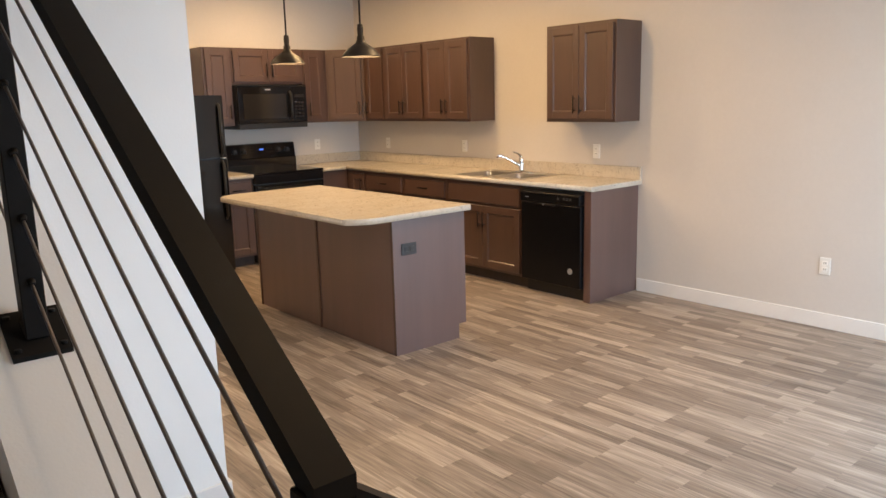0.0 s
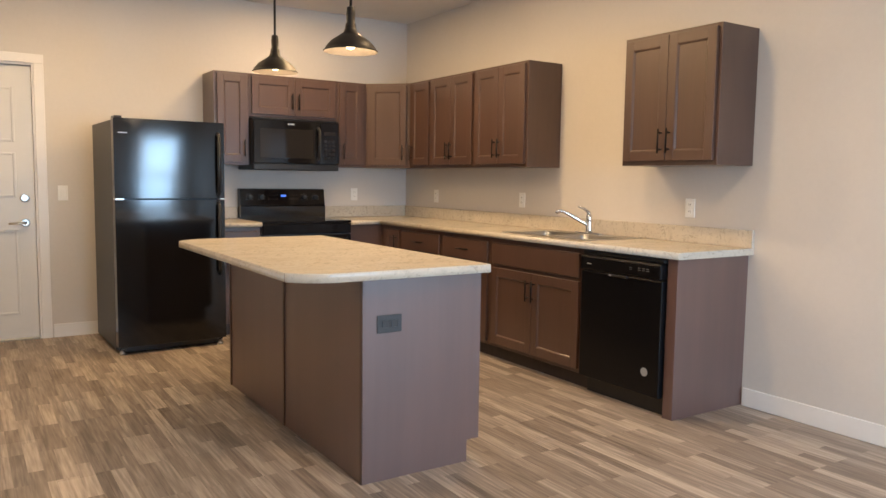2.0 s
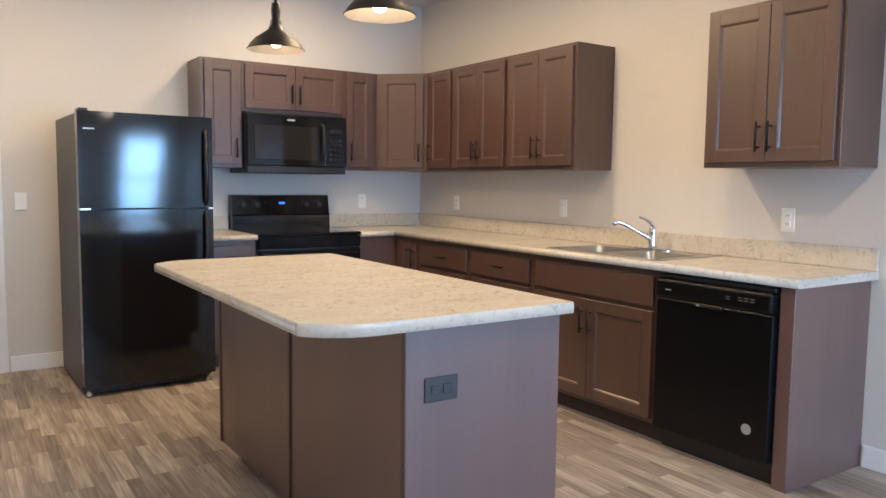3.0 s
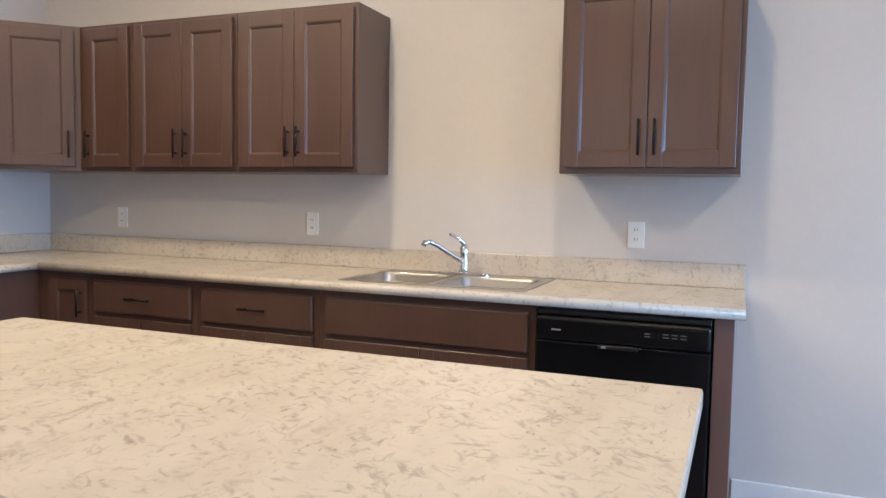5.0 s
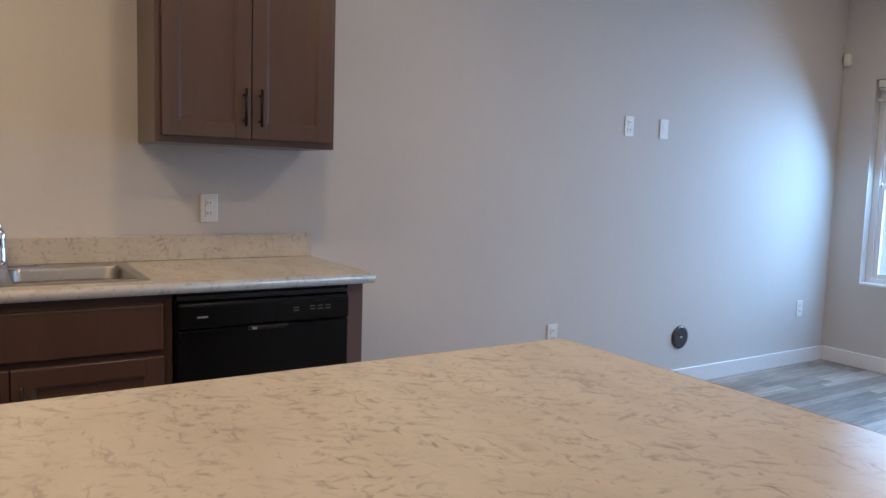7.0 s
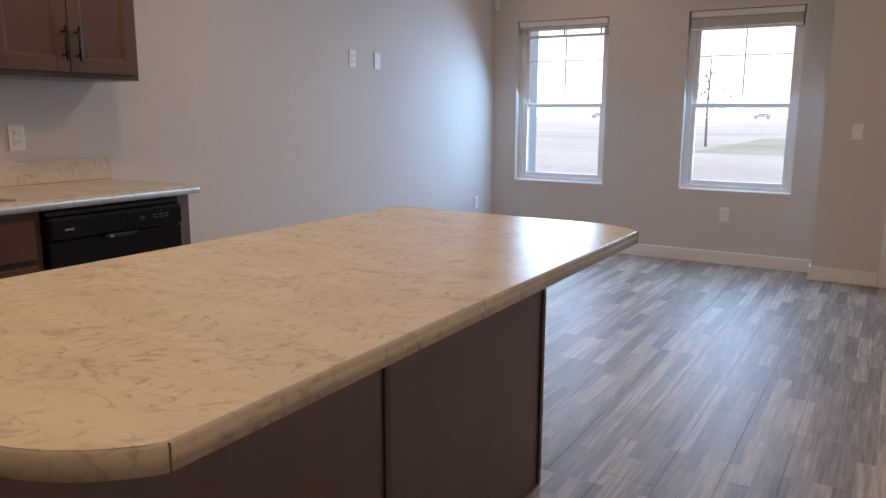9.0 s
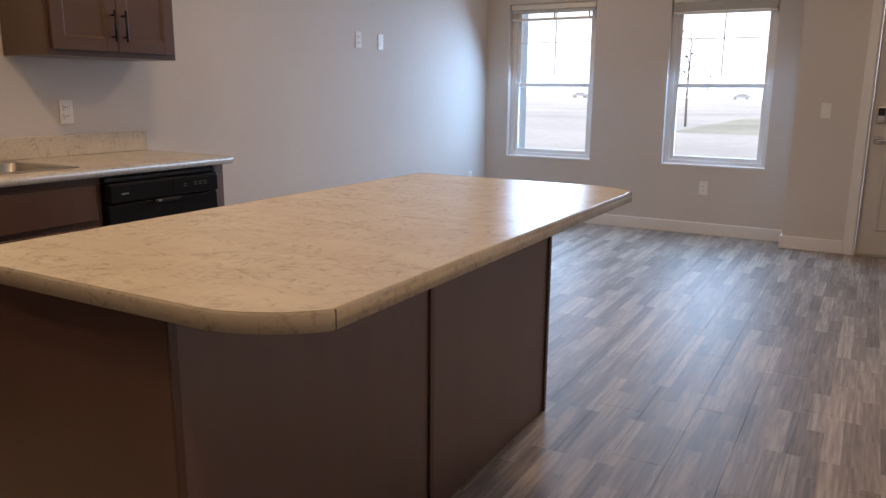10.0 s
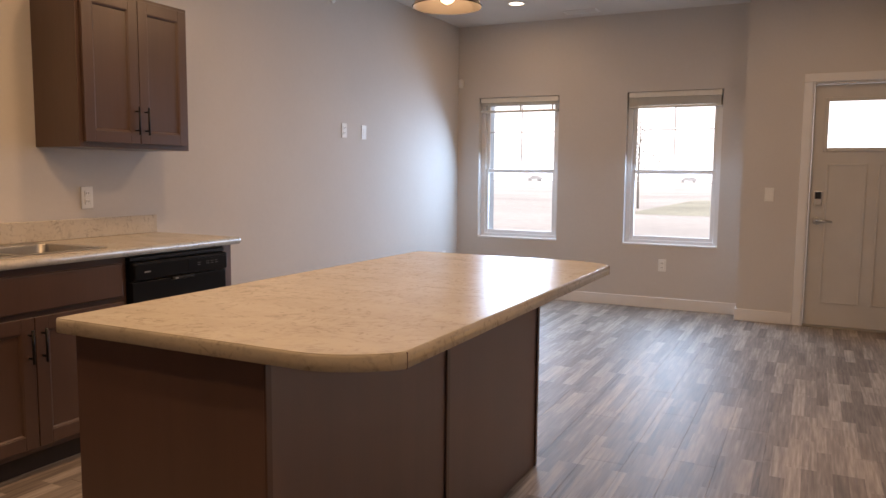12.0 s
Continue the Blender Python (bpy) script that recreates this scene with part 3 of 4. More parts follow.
inlet = thing("wall_pipe_outlet", on_east(1.445, 0.313), "round black vent inlet low on the wall", "vent")
part("collar", tube(bmesh.new(), [(0, 0, 0), (0, -0.008, 0), (0, -0.011, 0)], [0.074, 0.074, 0.06], 32), M_VENTGREY, inlet)
part("opening", tube(bmesh.new(), [(0, -0.011, 0), (0, -0.0125, 0)], 0.060, 32), M_VENTGREY, inlet)
part("latch", boxed(-0.012, 0.012, -0.017, -0.012, -0.004, 0.004, 0.001, 1), M_MARK, inlet)

sensor = thing("wall_sensor", pose(5.35, WINDOW_WALL, 2.215, 0, 0, 180), "small white alarm sensor high on the wall", "sensor")
part("housing", boxed(-0.026, 0.026, -0.04, 0.0, -0.045, 0.045, 0.01, 3), M_PLATE, sensor)
part("lens", boxed(-0.018, 0.018, -0.043, -0.039, -0.03, 0.005, 0.003), M_VINYL, sensor)
sprk = thing("wall_sprinkler", on_east(2.16, 2.62), "small white sidewall sprinkler head", "sprinkler")
part("escutcheon", tube(bmesh.new(), [(0, 0, 0), (0, -0.01, 0), (0, -0.014, 0)], [0.04, 0.04, 0.028], 24), M_PLATE, sprk)
part("deflector", tube(bmesh.new(), [(0, -0.014, 0), (0, -0.05, 0), (0, -0.052, 0), (0, -0.055, 0)], [0.01, 0.008, 0.018, 0.018], 16), M_PLATE, sprk)
vent = thing("ceiling_vent", pose(4.0, 0.10, CEIL), "white slotted ceiling air vent", "vent")
vf = bmesh.new()
for a in ((-0.16, 0.16, -0.08, -0.06), (-0.16, 0.16, 0.06, 0.08), (-0.16, -0.14, -0.06, 0.06), (0.14, 0.16, -0.06, 0.06)):
    box(vf, *a, -0.008, 0.0, 0.002, 1)
part("frame", vf, M_PLATE, vent)
part("backing", boxed(-0.14, 0.14, -0.06, 0.06, -0.002, 0.0), M_SLOT, vent)
for k in range(6):
    part("slat", boxed(-0.14, 0.14, -0.054 + 0.02 * k, -0.043 + 0.02 * k, -0.006, -0.003), M_PLATE, vent)

first = None
for x, y, watts in CANS:
    if first is None:
        first = thing("recessed_downlight", pose(x, y, CEIL), "round white recessed ceiling light, lit", "ceiling light", group="recessed ceiling lights")
        part("trim_ring", lathe(bmesh.new(), [(0.066, 0.0), (0.066, -0.004), (0.086, -0.006), (0.09, 0.0)]), M_PLATE, first)
        part("diffuser", tube(bmesh.new(), [(0, 0, -0.001), (0, 0, -0.003)], 0.065, 32), M_LENS, first)
    else:
        copy_thing(first, pose(x, y, CEIL))


# ---- pendants ----
def pendant(x, y, rim=1.870):
    p = thing("pendant_lamp", pose(x, y, CEIL), "dark bronze barn-style pendant lamp, lit, above the island", "pendant lamp", group="pendants above the island")
    z = rim - CEIL
    part("canopy", lathe(bmesh.new(), [(0.0, 0.0), (0.062, -0.002), (0.062, -0.018), (0.05, -0.026), (0.0, -0.028)]), M_SHADE, p)
    part("stem", tube(bmesh.new(), [(0, 0, -0.02), (0, 0, z + 0.19)], 0.0065, 12), M_SHADE, p)
    part("socket_cup", lathe(bmesh.new(), [(0.006, z + 0.205), (0.018, z + 0.20), (0.021, z + 0.17), (0.019, z + 0.13), (0.024, z + 0.125), (0.027, z + 0.095)]), M_SHADE, p)
    sh = part("shade", lathe(bmesh.new(), [(0.024, z + 0.11), (0.034, z + 0.085), (0.058, z + 0.068), (0.092, z + 0.045), (0.115, z + 0.018), (0.124, z + 0.002), (0.128, z), (0.125, z - 0.003)], 48), M_SHADE, p)
    part("lining", lathe(bmesh.new(), [(0.022, z + 0.106), (0.032, z + 0.081), (0.056, z + 0.064), (0.090, z + 0.041), (0.113, z + 0.015), (0.123, z - 0.001), (0.125, z - 0.003)], 48), M_SHADE_IN, sh, "cream enamelled inside")
    prof = [(0.012, z + 0.10), (0.014, z + 0.075)] + [(0.03 * math.sin(a), z + 0.038 + 0.03 * math.cos(a)) for a in (0.5, 0.9, 1.3, 1.7, 2.1, 2.5, 2.9, 3.1)]
    b = part("bulb", lathe(bmesh.new(), prof, 20), M_BULB, p, "glowing warm bulb")
    b.visible_shadow = False
    return p


for x, y in PENDANTS:
    pendant(x, y)


# ---- cabinets ----
def pull(parent, x, z, y, length=0.14, upright=True):
    bm = bmesh.new()
    h = length / 2
    a, b = ((x, y - 0.03, z - h), (x, y - 0.03, z + h)) if upright else ((x - h, y - 0.03, z), (x + h, y - 0.03, z))
    tube(bm, [a, b], 0.0055, 10)
    for k in (-0.68, 0.68):
        c = (x, y, z + h * k) if upright else (x + h * k, y, z)
        tube(bm, [c, (c[0], y - 0.03, c[2])], 0.0045, 8)
    return part("handle", bm, M_PULL, parent, "slim dark bronze bar pull")


def shaker(x0, x1, z0, z1, y, parent, rail=0.058, m=None):
    """A five-piece door under parent whose front looks to -y; its back is at y. The centre panel carries stiles and rails."""
    t = 0.02
    bm = bmesh.new()
    box(bm, x0 + rail - 0.001, x1 - rail + 0.001, y - t + 0.010, y - 0.002, z0 + rail - 0.001, z1 - rail + 0.001)
    d = part("door", bm, M_CAB, parent)
    if m is not None:
        d.matrix_basis = m
    for a, b in ((x0, x0 + rail), (x1 - rail, x1)):
        part("stile", boxed(a, b, y - t, y, z0, z1, 0.0018, 1), M_CAB, d)
    for a, b in ((z0, z0 + rail), (z1 - rail, z1)):
        part("rail", boxed(x0 + rail - 0.001, x1 - rail + 0.001, y - t + 0.0006, y, a, b, 0.0018, 1), M_CAB, d)
    # sloped inner moulding
    bm = bmesh.new()
    i0, i1, k0, k1, c = x0 + rail, x1 - rail, z0 + rail, z1 - rail, 0.010
    rings = []
    for ins, dy in ((0.0, 0.002), (c * 0.35, 0.0025), (c, 0.0098)):
        rings.append([bm.verts.new(v) for v in ((i0 + ins, y - t + dy, k0 + ins), (i1 - ins, y - t + dy, k0 + ins), (i1 - ins, y - t + dy, k1 - ins), (i0 + ins, y - t + dy, k1 - ins))])
    for o, n in zip(rings, rings[1:]):
        for i in range(4):
            bm.faces.new((o[i], o[(i + 1) % 4], n[(i + 1) % 4], n[i]))
    part("moulding", bm, M_CAB, d)
    return d


def cabinet(name, m, w, d, z0, z1, label, doors=(), drawers=(), toe=False, group="", body_mat=None):
    """Local: back at y = 0, front at y = -d. doors: (x0, x1, z0, z1, handle x, handle z); drawers: (x0, x1, z0, z1, with handle)."""
    c = thing(name, m, label, "cabinet", group=group)
    fb = -d + 0.02
    low = z0 + (0.10 if toe else 0)
    part("body", boxed(0, w, fb, 0, low, z1, 0.0015, 1), body_mat or M_CAB, c)
    if toe:
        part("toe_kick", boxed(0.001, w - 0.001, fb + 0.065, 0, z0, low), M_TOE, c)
    for x0, x1, a, b, hx, hz in doors:
        dr = shaker(x0, x1, a, b, fb - 0.0005, c)
        if hx is not None:
            pull(dr, hx, hz, fb - 0.02)
    for x0, x1, a, b, handle in drawers:
        dr = part("drawer_front", boxed(x0, x1, fb - 0.02, fb - 0.0005, a, b, 0.008, 3), M_CAB, c)
        if handle:
            pull(dr, (x0 + x1) / 2, (a + b) / 2, fb - 0.02, upright=False)
    return c


UB, UT = 1.379, 2.141


def pair(w, a, b, edge=0.02, handle="low"):
    """Two doors that meet in the middle."""
    hz = a + 0.115 if handle == "low" else b - 0.115
    return ((edge, w / 2 - 0.002, a, b, w / 2 - 0.03, hz), (w / 2 + 0.002, w - edge, a, b, w / 2 + 0.03, hz))


GU, GB = "wall cabinets", "base cabinets"
UD = 0.337
for y1, y0 in ((6.93, 6.28), (6.279, 5.62), (4.69, 4.0)):
    w = y1 - y0
    cabinet("wall_cabinet", pose(SINK_WALL, y1, 0, 0, 0, -90), w, UD, UB, UT, "dark brown stained two-door wall cabinet" + (" hung alone beside the sink" if y1 < 5 else ""), pair(w, UB + 0.025, UT - 0.02), group=GU)
w = 7.293 - 6.931
cabinet("wall_cabinet", pose(SINK_WALL, 7.293, 0, 0, 0, -90), w, UD, UB, UT, "narrow dark brown stained wall cabinet by the corner", ((0.045, w - 0.02, UB + 0.025, UT - 0.02, 0.075, UB + 0.14),), group=GU)
# corner unit with a slanted front
cu = thing("wall_cabinet", pose(0, 0, 0), "dark brown stained corner wall cabinet with slanted door", "cabinet", group=GU)
part("body", prism(bmesh.new(), [(4.779, 7.588), (5.07, 7.295), (SINK_WALL, 7.295), (SINK_WALL, STOVE_WALL), (4.779, STOVE_WALL)], UB, UT), M_CAB, cu)
cw = math.hypot(0.291, 0.293)
cd = shaker(0.03, cw - 0.03, UB + 0.025, UT - 0.02, -0.001, cu, m=pose(4.779, 7.588, 0, 0, 0, math.degrees(math.atan2(-0.293, 0.291))))
pull(cd, cw - 0.06, UB + 0.14, -0.021)
w = 4.778 - 4.481
cabinet("wall_cabinet", pose(4.481, STOVE_WALL, 0), w, UD, UB, UT, "narrow dark brown stained wall cabinet beside the microwave", ((0.02, w - 0.045, UB + 0.025, UT - 0.02, 0.05, UB + 0.14),), group=GU)
w = 4.48 - 3.68
cabinet("wall_cabinet", pose(3.68, STOVE_WALL, 0), w, UD, 1.785, UT, "short dark brown stained cabinet above the microwave", pair(w, 1.81, UT - 0.02), group=GU)
w = 3.679 - 3.385
cabinet("wall_cabinet", pose(3.385, STOVE_WALL, 0), w, UD, UB, UT, "narrow dark brown stained wall cabinet above the fridge's side", ((0.025, w - 0.02, UB + 0.025, UT - 0.02, w - 0.05, UB + 0.14),), group=GU)

BT = 0.876
BD = SINK_WALL - 4.765
DZ = (0.690, 0.845)
LZ = (0.125, 0.668)
for y1, y0, handle in ((6.93, 6.285, True), (6.284, 5.64, True), (5.639, 4.695, False)):
    w = y1 - y0
    lab = "dark brown stained sink base cabinet with two doors" if not handle else "dark brown stained base cabinet with drawer and doors"
    cabinet("base_cabinet", pose(SINK_WALL, y1, 0, 0, 0, -90), w, BD, 0, BT, lab, pair(w, *LZ, 0.03, "high"), ((0.03, w - 0.03, *DZ, handle),), toe=True, group=GB)
w = 7.262 - 6.931
cabinet("base_cabinet", pose(SINK_WALL, 7.262, 0, 0, 0, -90), w, BD, 0, BT, "narrow dark brown stained corner base cabinet", ((0.06, w - 0.02, LZ[0], DZ[1], w - 0.05, 0.73),), toe=True, group=GB)
# blind corner and filler beside the range
fil = thing("base_cabinet", pose(0, 0, 0), "dark brown stained corner base with plain filler front", "cabinet", group=GB)
part("body", boxed(4.785, SINK_WALL, 7.264, STOVE_WALL, 0.10, BT), M_CAB, fil)
part("filler_panel", boxed(4.474, 4.783, 7.283, STOVE_WALL, 0.10, BT, 0.002, 1), M_CAB, fil)
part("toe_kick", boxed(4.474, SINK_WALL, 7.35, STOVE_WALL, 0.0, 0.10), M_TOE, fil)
w = 3.664 - 3.335
cabinet("base_cabinet", pose(3.335, STOVE_WALL, 0), w, 0.635, 0, BT, "narrow dark brown stained base cabinet between fridge and range", ((0.03, w - 0.02, *LZ, 0.06, 0.57),), ((0.03, w - 0.02, *DZ, True),), toe=True, group=GB)
# end panel beside the dishwasher
solid("end_panel", boxed(4.785, SINK_WALL, 3.995, 4.062, 0.0, BT, 0.002, 1), M_PANEL, "dark brown stained end panel closing the counter run", "panel")


# ---- counters ----
def counter_edge(bm, x0, x1, y0, y1, z0, z1, r=0.012):
    return box(bm, x0, x1, y0, y1, z0, z1, r, 3)


SK = (4.845, 5.305, 4.775, 5.555)
cb = bmesh.new()
Z0, Z1 = 0.876, 0.914
FX = 4.742
CE = 3.965


def deck(bm, xs, ys, hole=None):
    """A slab cut into cells along xs and ys, one joined piece, with an opening."""
    for a, b in zip(xs, xs[1:]):
        for c, d in zip(ys, ys[1:]):
            mx, my = (a + b) / 2, (c + d) / 2
            if hole and hole(mx, my):
                continue
            box(bm, a, b, c, d, Z0, Z1)
    bmesh.ops.remove_doubles(bm, verts=bm.verts[:], dist=0.0001)
    inner = [f for f in bm.faces if all(len(e.link_faces) > 2 for e in f.edges)]
    bmesh.ops.delete(bm, geom=inner, context="FACES")
    return bm


cb = deck(bmesh.new(), (4.472, FX + 0.012, SK[0], SK[1], SINK_WALL), (CE, SK[2], SK[3], 7.262, STOVE_WALL), lambda x, y: (SK[0] < x < SK[1] and SK[2] < y < SK[3]) or (x < FX and y < 7.262))
ct = thing("countertop", pose(0, 0, 0), "cream marble-look laminate countertop along two walls", "countertop")
part("slab", cb, M_MARBLE, ct)
nose = bmesh.new()
tube(nose, [(FX + 0.019, CE - 0.002, 0.895), (FX + 0.019, 7.265, 0.895)], 0.0194, 16)
tube(nose, [(4.4705, 7.262, 0.895), (FX + 0.019, 7.262, 0.895)], 0.0194, 16)
part("front_edge", nose, M_MARBLE, ct)
part("backsplash", boxed(SINK_WALL - 0.02, SINK_WALL, CE, STOVE_WALL - 0.02, Z1, 1.016, 0.004), M_MARBLE, ct)
part("backsplash", boxed(4.472, SINK_WALL - 0.0005, STOVE_WALL - 0.02, STOVE_WALL, Z1, 1.016, 0.004), M_MARBLE, ct)
ct2 = thing("countertop", pose(0, 0, 0), "short cream marble-look countertop beside the fridge", "countertop")
part("slab", deck(bmesh.new(), (3.33, 3.666), (7.262, STOVE_WALL)), M_MARBLE, ct2)
part("front_edge", tube(bmesh.new(), [(3.3285, 7.262, 0.895), (3.6675, 7.262, 0.895)], 0.0194, 16), M_MARBLE, ct2)
part("backsplash", boxed(3.33, 3.666, STOVE_WALL - 0.02, STOVE_WALL, Z1, 1.016, 0.004), M_MARBLE, ct2)

# ---- sink and faucet ----
snk = thing("sink", pose(0, 0, 0), "stainless steel double-bowl drop-in kitchen sink", "sink")


def bowl(x0, x1, y0, y1, zt, depth, r=0.06, n=6):
    """An open basin with rounded corners and a dished floor."""
    bm = bmesh.new()

    def ring(inset, z, rad):
        pts = []
        for cx, cy, a0 in ((x1 - inset - rad, y1 - inset - rad, 0), (x0 + inset + rad, y1 - inset - rad, 90), (x0 + inset + rad, y0 + inset + rad, 180), (x1 - inset - rad, y0 + inset + rad, 270)):
            for k in range(n + 1):
                a = radians(a0 + 90 * k / n)
                pts.append(bm.verts.new((cx + rad * math.cos(a), cy + rad * math.sin(a), z)))
        return pts

    rings = [ring(0, zt, r), ring(0.004, zt - 0.012, r), ring(0.012, zt - depth + 0.04, r), ring(0.025, zt - depth + 0.012, r), ring(0.06, zt - depth, r * 0.8)]
    for a, b in zip(rings, rings[1:]):
        for k in range(len(a)):
            f = bm.faces.new((a[k], a[(k + 1) % len(a)], b[(k + 1) % len(a)], b[k]))
            f.smooth = True
    bm.faces.new(rings[-1])
    return bm


rim = bmesh.new()
RX0, RX1, RY0, RY1 = 4.825, 5.325, 4.755, 5.575
B1, B2 = (4.86, 5.215, 4.79, 5.148), (4.86, 5.215, 5.182, 5.54)
ZR = 0.9185
for a in ((RX0, B1[0], RY0, RY1), (B1[1], RX1, RY0, RY1), (B1[0], B1[1], RY0, B1[2]), (B1[0], B1[1], B1[3], B2[2]), (B1[0], B1[1], B2[3], RY1)):
    box(rim, *a, Z1 - 0.002, ZR)
part("rim", rim, M_STEEL, snk)
for b in (B1, B2):
    bo = part("bowl", bowl(*b, ZR, 0.17, 0.05), M_STEEL, snk)
    part("drain", tube(bmesh.new(), [((b[0] + b[1]) / 2, (b[2] + b[3]) / 2, ZR - 0.17), ((b[0] + b[1]) / 2, (b[2] + b[3]) / 2, ZR - 0.166)], 0.04, 24), M_CHROME, bo)
fc = thing("faucet", pose(5.27, 5.17, ZR), "chrome single-lever kitchen faucet behind the sink", "faucet")
fb = bmesh.new()
prism(fb, [(0.028 * math.cos(a) * 1.0, (0.10 if math.sin(a) > 0 else -0.10) + 0.028 * math.sin(a)) for a in (2 * math.pi * (k + 0.5) / 24 for k in range(24))], 0.0, 0.012, 0.004)
part("deck_plate", fb, M_CHROME, fc)
part("column", tube(bmesh.new(), [(0, 0, 0.01), (0, 0, 0.03), (0, 0, 0.10), (0, 0, 0.125), (0, 0, 0.135)], [0.026, 0.021, 0.020, 0.022, 0.016], 20), M_CHROME, fc)
part("spout", tube(bmesh.new(), [(0, 0, 0.045), (-0.03, 0.018, 0.075), (-0.13, 0.085, 0.142), (-0.165, 0.108, 0.158), (-0.185, 0.12, 0.152), (-0.19, 0.123, 0.138)], [0.014, 0.013, 0.011, 0.0115, 0.012, 0.012], 14), M_CHROME, fc)
part("lever", tube(bmesh.new(), [(0, 0, 0.13), (-0.004, 0.004, 0.15), (-0.025, 0.025, 0.172), (-0.065, 0.045, 0.188)], [0.015, 0.013, 0.008, 0.007], 12), M_CHROME, fc)

# ---- dishwasher ----
dw = thing("dishwasher", pose(4.765, 4.691, 0, 0, 0, -90), "black built-in dishwasher with front controls", "dishwasher")
w = 4.691 - 4.066
part("tub", boxed(0.003, w - 0.003, 0.03, 0.6, 0.10, 0.872), M_PLASTIC, dw)
part("toe_panel", boxed(0.01, w - 0.01, 0.06, 0.2, 0.0, 0.10), M_PLASTIC, dw)
dd = part("door", boxed(0.004, w - 0.004, -0.012, 0.03, 0.105, 0.750, 0.006), M_BLACKDW, dw, "gloss black door panel")
cp = part("control_panel", boxed(0.004, w - 0.004, -0.026, 0.03, 0.754, 0.842, 0.012, 3), M_BLACKDW, dw)
part("top_strip", boxed(0.004, w - 0.004, 0.0, 0.03, 0.846, 0.866, 0.003, 1), M_PLASTIC, dw)
part("control_window", boxed(0.34, w - 0.02, -0.0275, -0.0255, 0.772, 0.826), M_BLACKDW, cp)
part("printed_mark", boxed(0.065, 0.10, -0.0275, -0.0258, 0.792, 0.798), M_MARK, cp)
for x, zz in ((0.40, 0.806), (0.40, 0.796), (0.462, 0.808), (0.462, 0.797), (0.492, 0.808), (0.492, 0.797), (0.522, 0.808), (0.522, 0.797)):
    part("printed_bar", boxed(x, x + 0.02, -0.0285, -0.0272, zz - 0.0016, zz + 0.0016), M_DIM, cp)
part("latch_grip", boxed(0.235, 0.38, -0.030, -0.011, 0.738, 0.753, 0.004), M_PLASTIC, cp)
part("latch_tab", boxed(0.250, 0.266, -0.033, -0.029, 0.741, 0.749), M_MARK, cp)
part("badge", tube(bmesh.new(), [(w - 0.105, -0.012, 0.235), (w - 0.105, -0.0135, 0.235)], 0.024, 24), M_MARK, dd, "round silver sticker")

# ---- fridge ----
FX0, FX1, FY, FT = 2.52, 3.29, 6.98, 1.675
fg = thing("fridge", pose(FX0, FY, 0, 0, 0, 1.4), "black top-freezer fridge standing against the wall", "fridge")
w = FX1 - FX0
part("body", boxed(0.0, w, 0.085, 0.80, 0.03, FT - 0.01, 0.006), M_BLACKSIDE, fg, "matt black cabinet sides")


def fridge_door(z0, z1):
    """A slab with a slightly bowed front."""
    bm = bmesh.new()
    n = 14
    out = [(0.0, 0.08)] + [(w * k / n, 0.001 - 0.002 * math.sin(math.pi * k / n)) for k in range(n + 1)] + [(w, 0.08)]
    return prism(bm, out, z0, z1, 0.006)


fd = part("freezer_door", fridge_door(1.118, FT), M_BLACK, fg, "gloss black freezer door")
rd = part("fridge_door", fridge_door(0.06, 1.106), M_BLACK, fg, "gloss black fridge door")
for dr, z0, z1 in ((fd, 1.135, 1.60), (rd, 0.55, 1.09)):
    part("handle", tube(bmesh.new(), [(w - 0.045, 0.004, z0), (w - 0.047, -0.028, z0 + 0.03), (w - 0.047, -0.034, (z0 + z1) / 2), (w - 0.047, -0.028, z1 - 0.03), (w - 0.045, 0.004, z1)], [0.011, 0.013, 0.014, 0.013, 0.011], 12), M_PLASTIC, dr)
part("printed_mark", boxed(0.03, 0.09, -0.0035, 0.001, 1.57, 1.578), M_MARK, fd)
part("top_hinge", boxed(0.01, 0.06, 0.01, 0.12, FT, FT + 0.016, 0.004), M_PLASTIC, fg)
part("middle_hinge", boxed(0.004, 0.06, -0.004, 0.08, 1.107, 1.117, 0.001, 1), M_NICKEL, fg)
part("middle_hinge", boxed(w - 0.03, w - 0.004, -0.002, 0.08, 1.107, 1.117, 0.001, 1), M_NICKEL, fg)
part("kick_grille", boxed(0.02, w - 0.02, 0.06, 0.09, 0.012, 0.056, 0.003, 1), M_PLASTIC, fg)
for x in (0.035, w - 0.035):
    part("foot", tube(bmesh.new(), [(x, 0.05, 0.0), (x, 0.05, 0.012), (x, 0.05, 0.035)], [0.024, 0.022, 0.012], 14), M_NICKEL, fg)
    part("roller", tube(bmesh.new(), [(x - 0.01, 0.7, 0.018), (x + 0.01, 0.7, 0.018)], 0.018, 14), M_PLASTIC, fg)

# ---- microwave ----
mw = thing("microwave", pose(3.685, 7.50, 1.342), "black over-the-range microwave under the short cabinet", "microwave")
w, h = 0.775, 0.432
part("case", boxed(0, w, 0.03, STOVE_WALL - 7.50, 0, h, 0.004), M_PLASTIC, mw)
md = part("door", boxed(0.0, 0.60, -0.004, 0.03, 0.055, h - 0.012, 0.006), M_BLACK, mw, "gloss black door")
part("door_window", boxed(0.055, 0.535, -0.006, -0.003, 0.10, h - 0.085, 0.002, 1), M_GREYGLASS, md)
part("handle", tube(bmesh.new(), [(0.575, -0.004, 0.09), (0.578, -0.036, 0.12), (0.578, -0.044, 0.22), (0.578, -0.036, h - 0.09), (0.575, -0.004, h - 0.06)], [0.010, 0.012, 0.012, 0.012, 0.010], 12), M_PLASTIC, md)
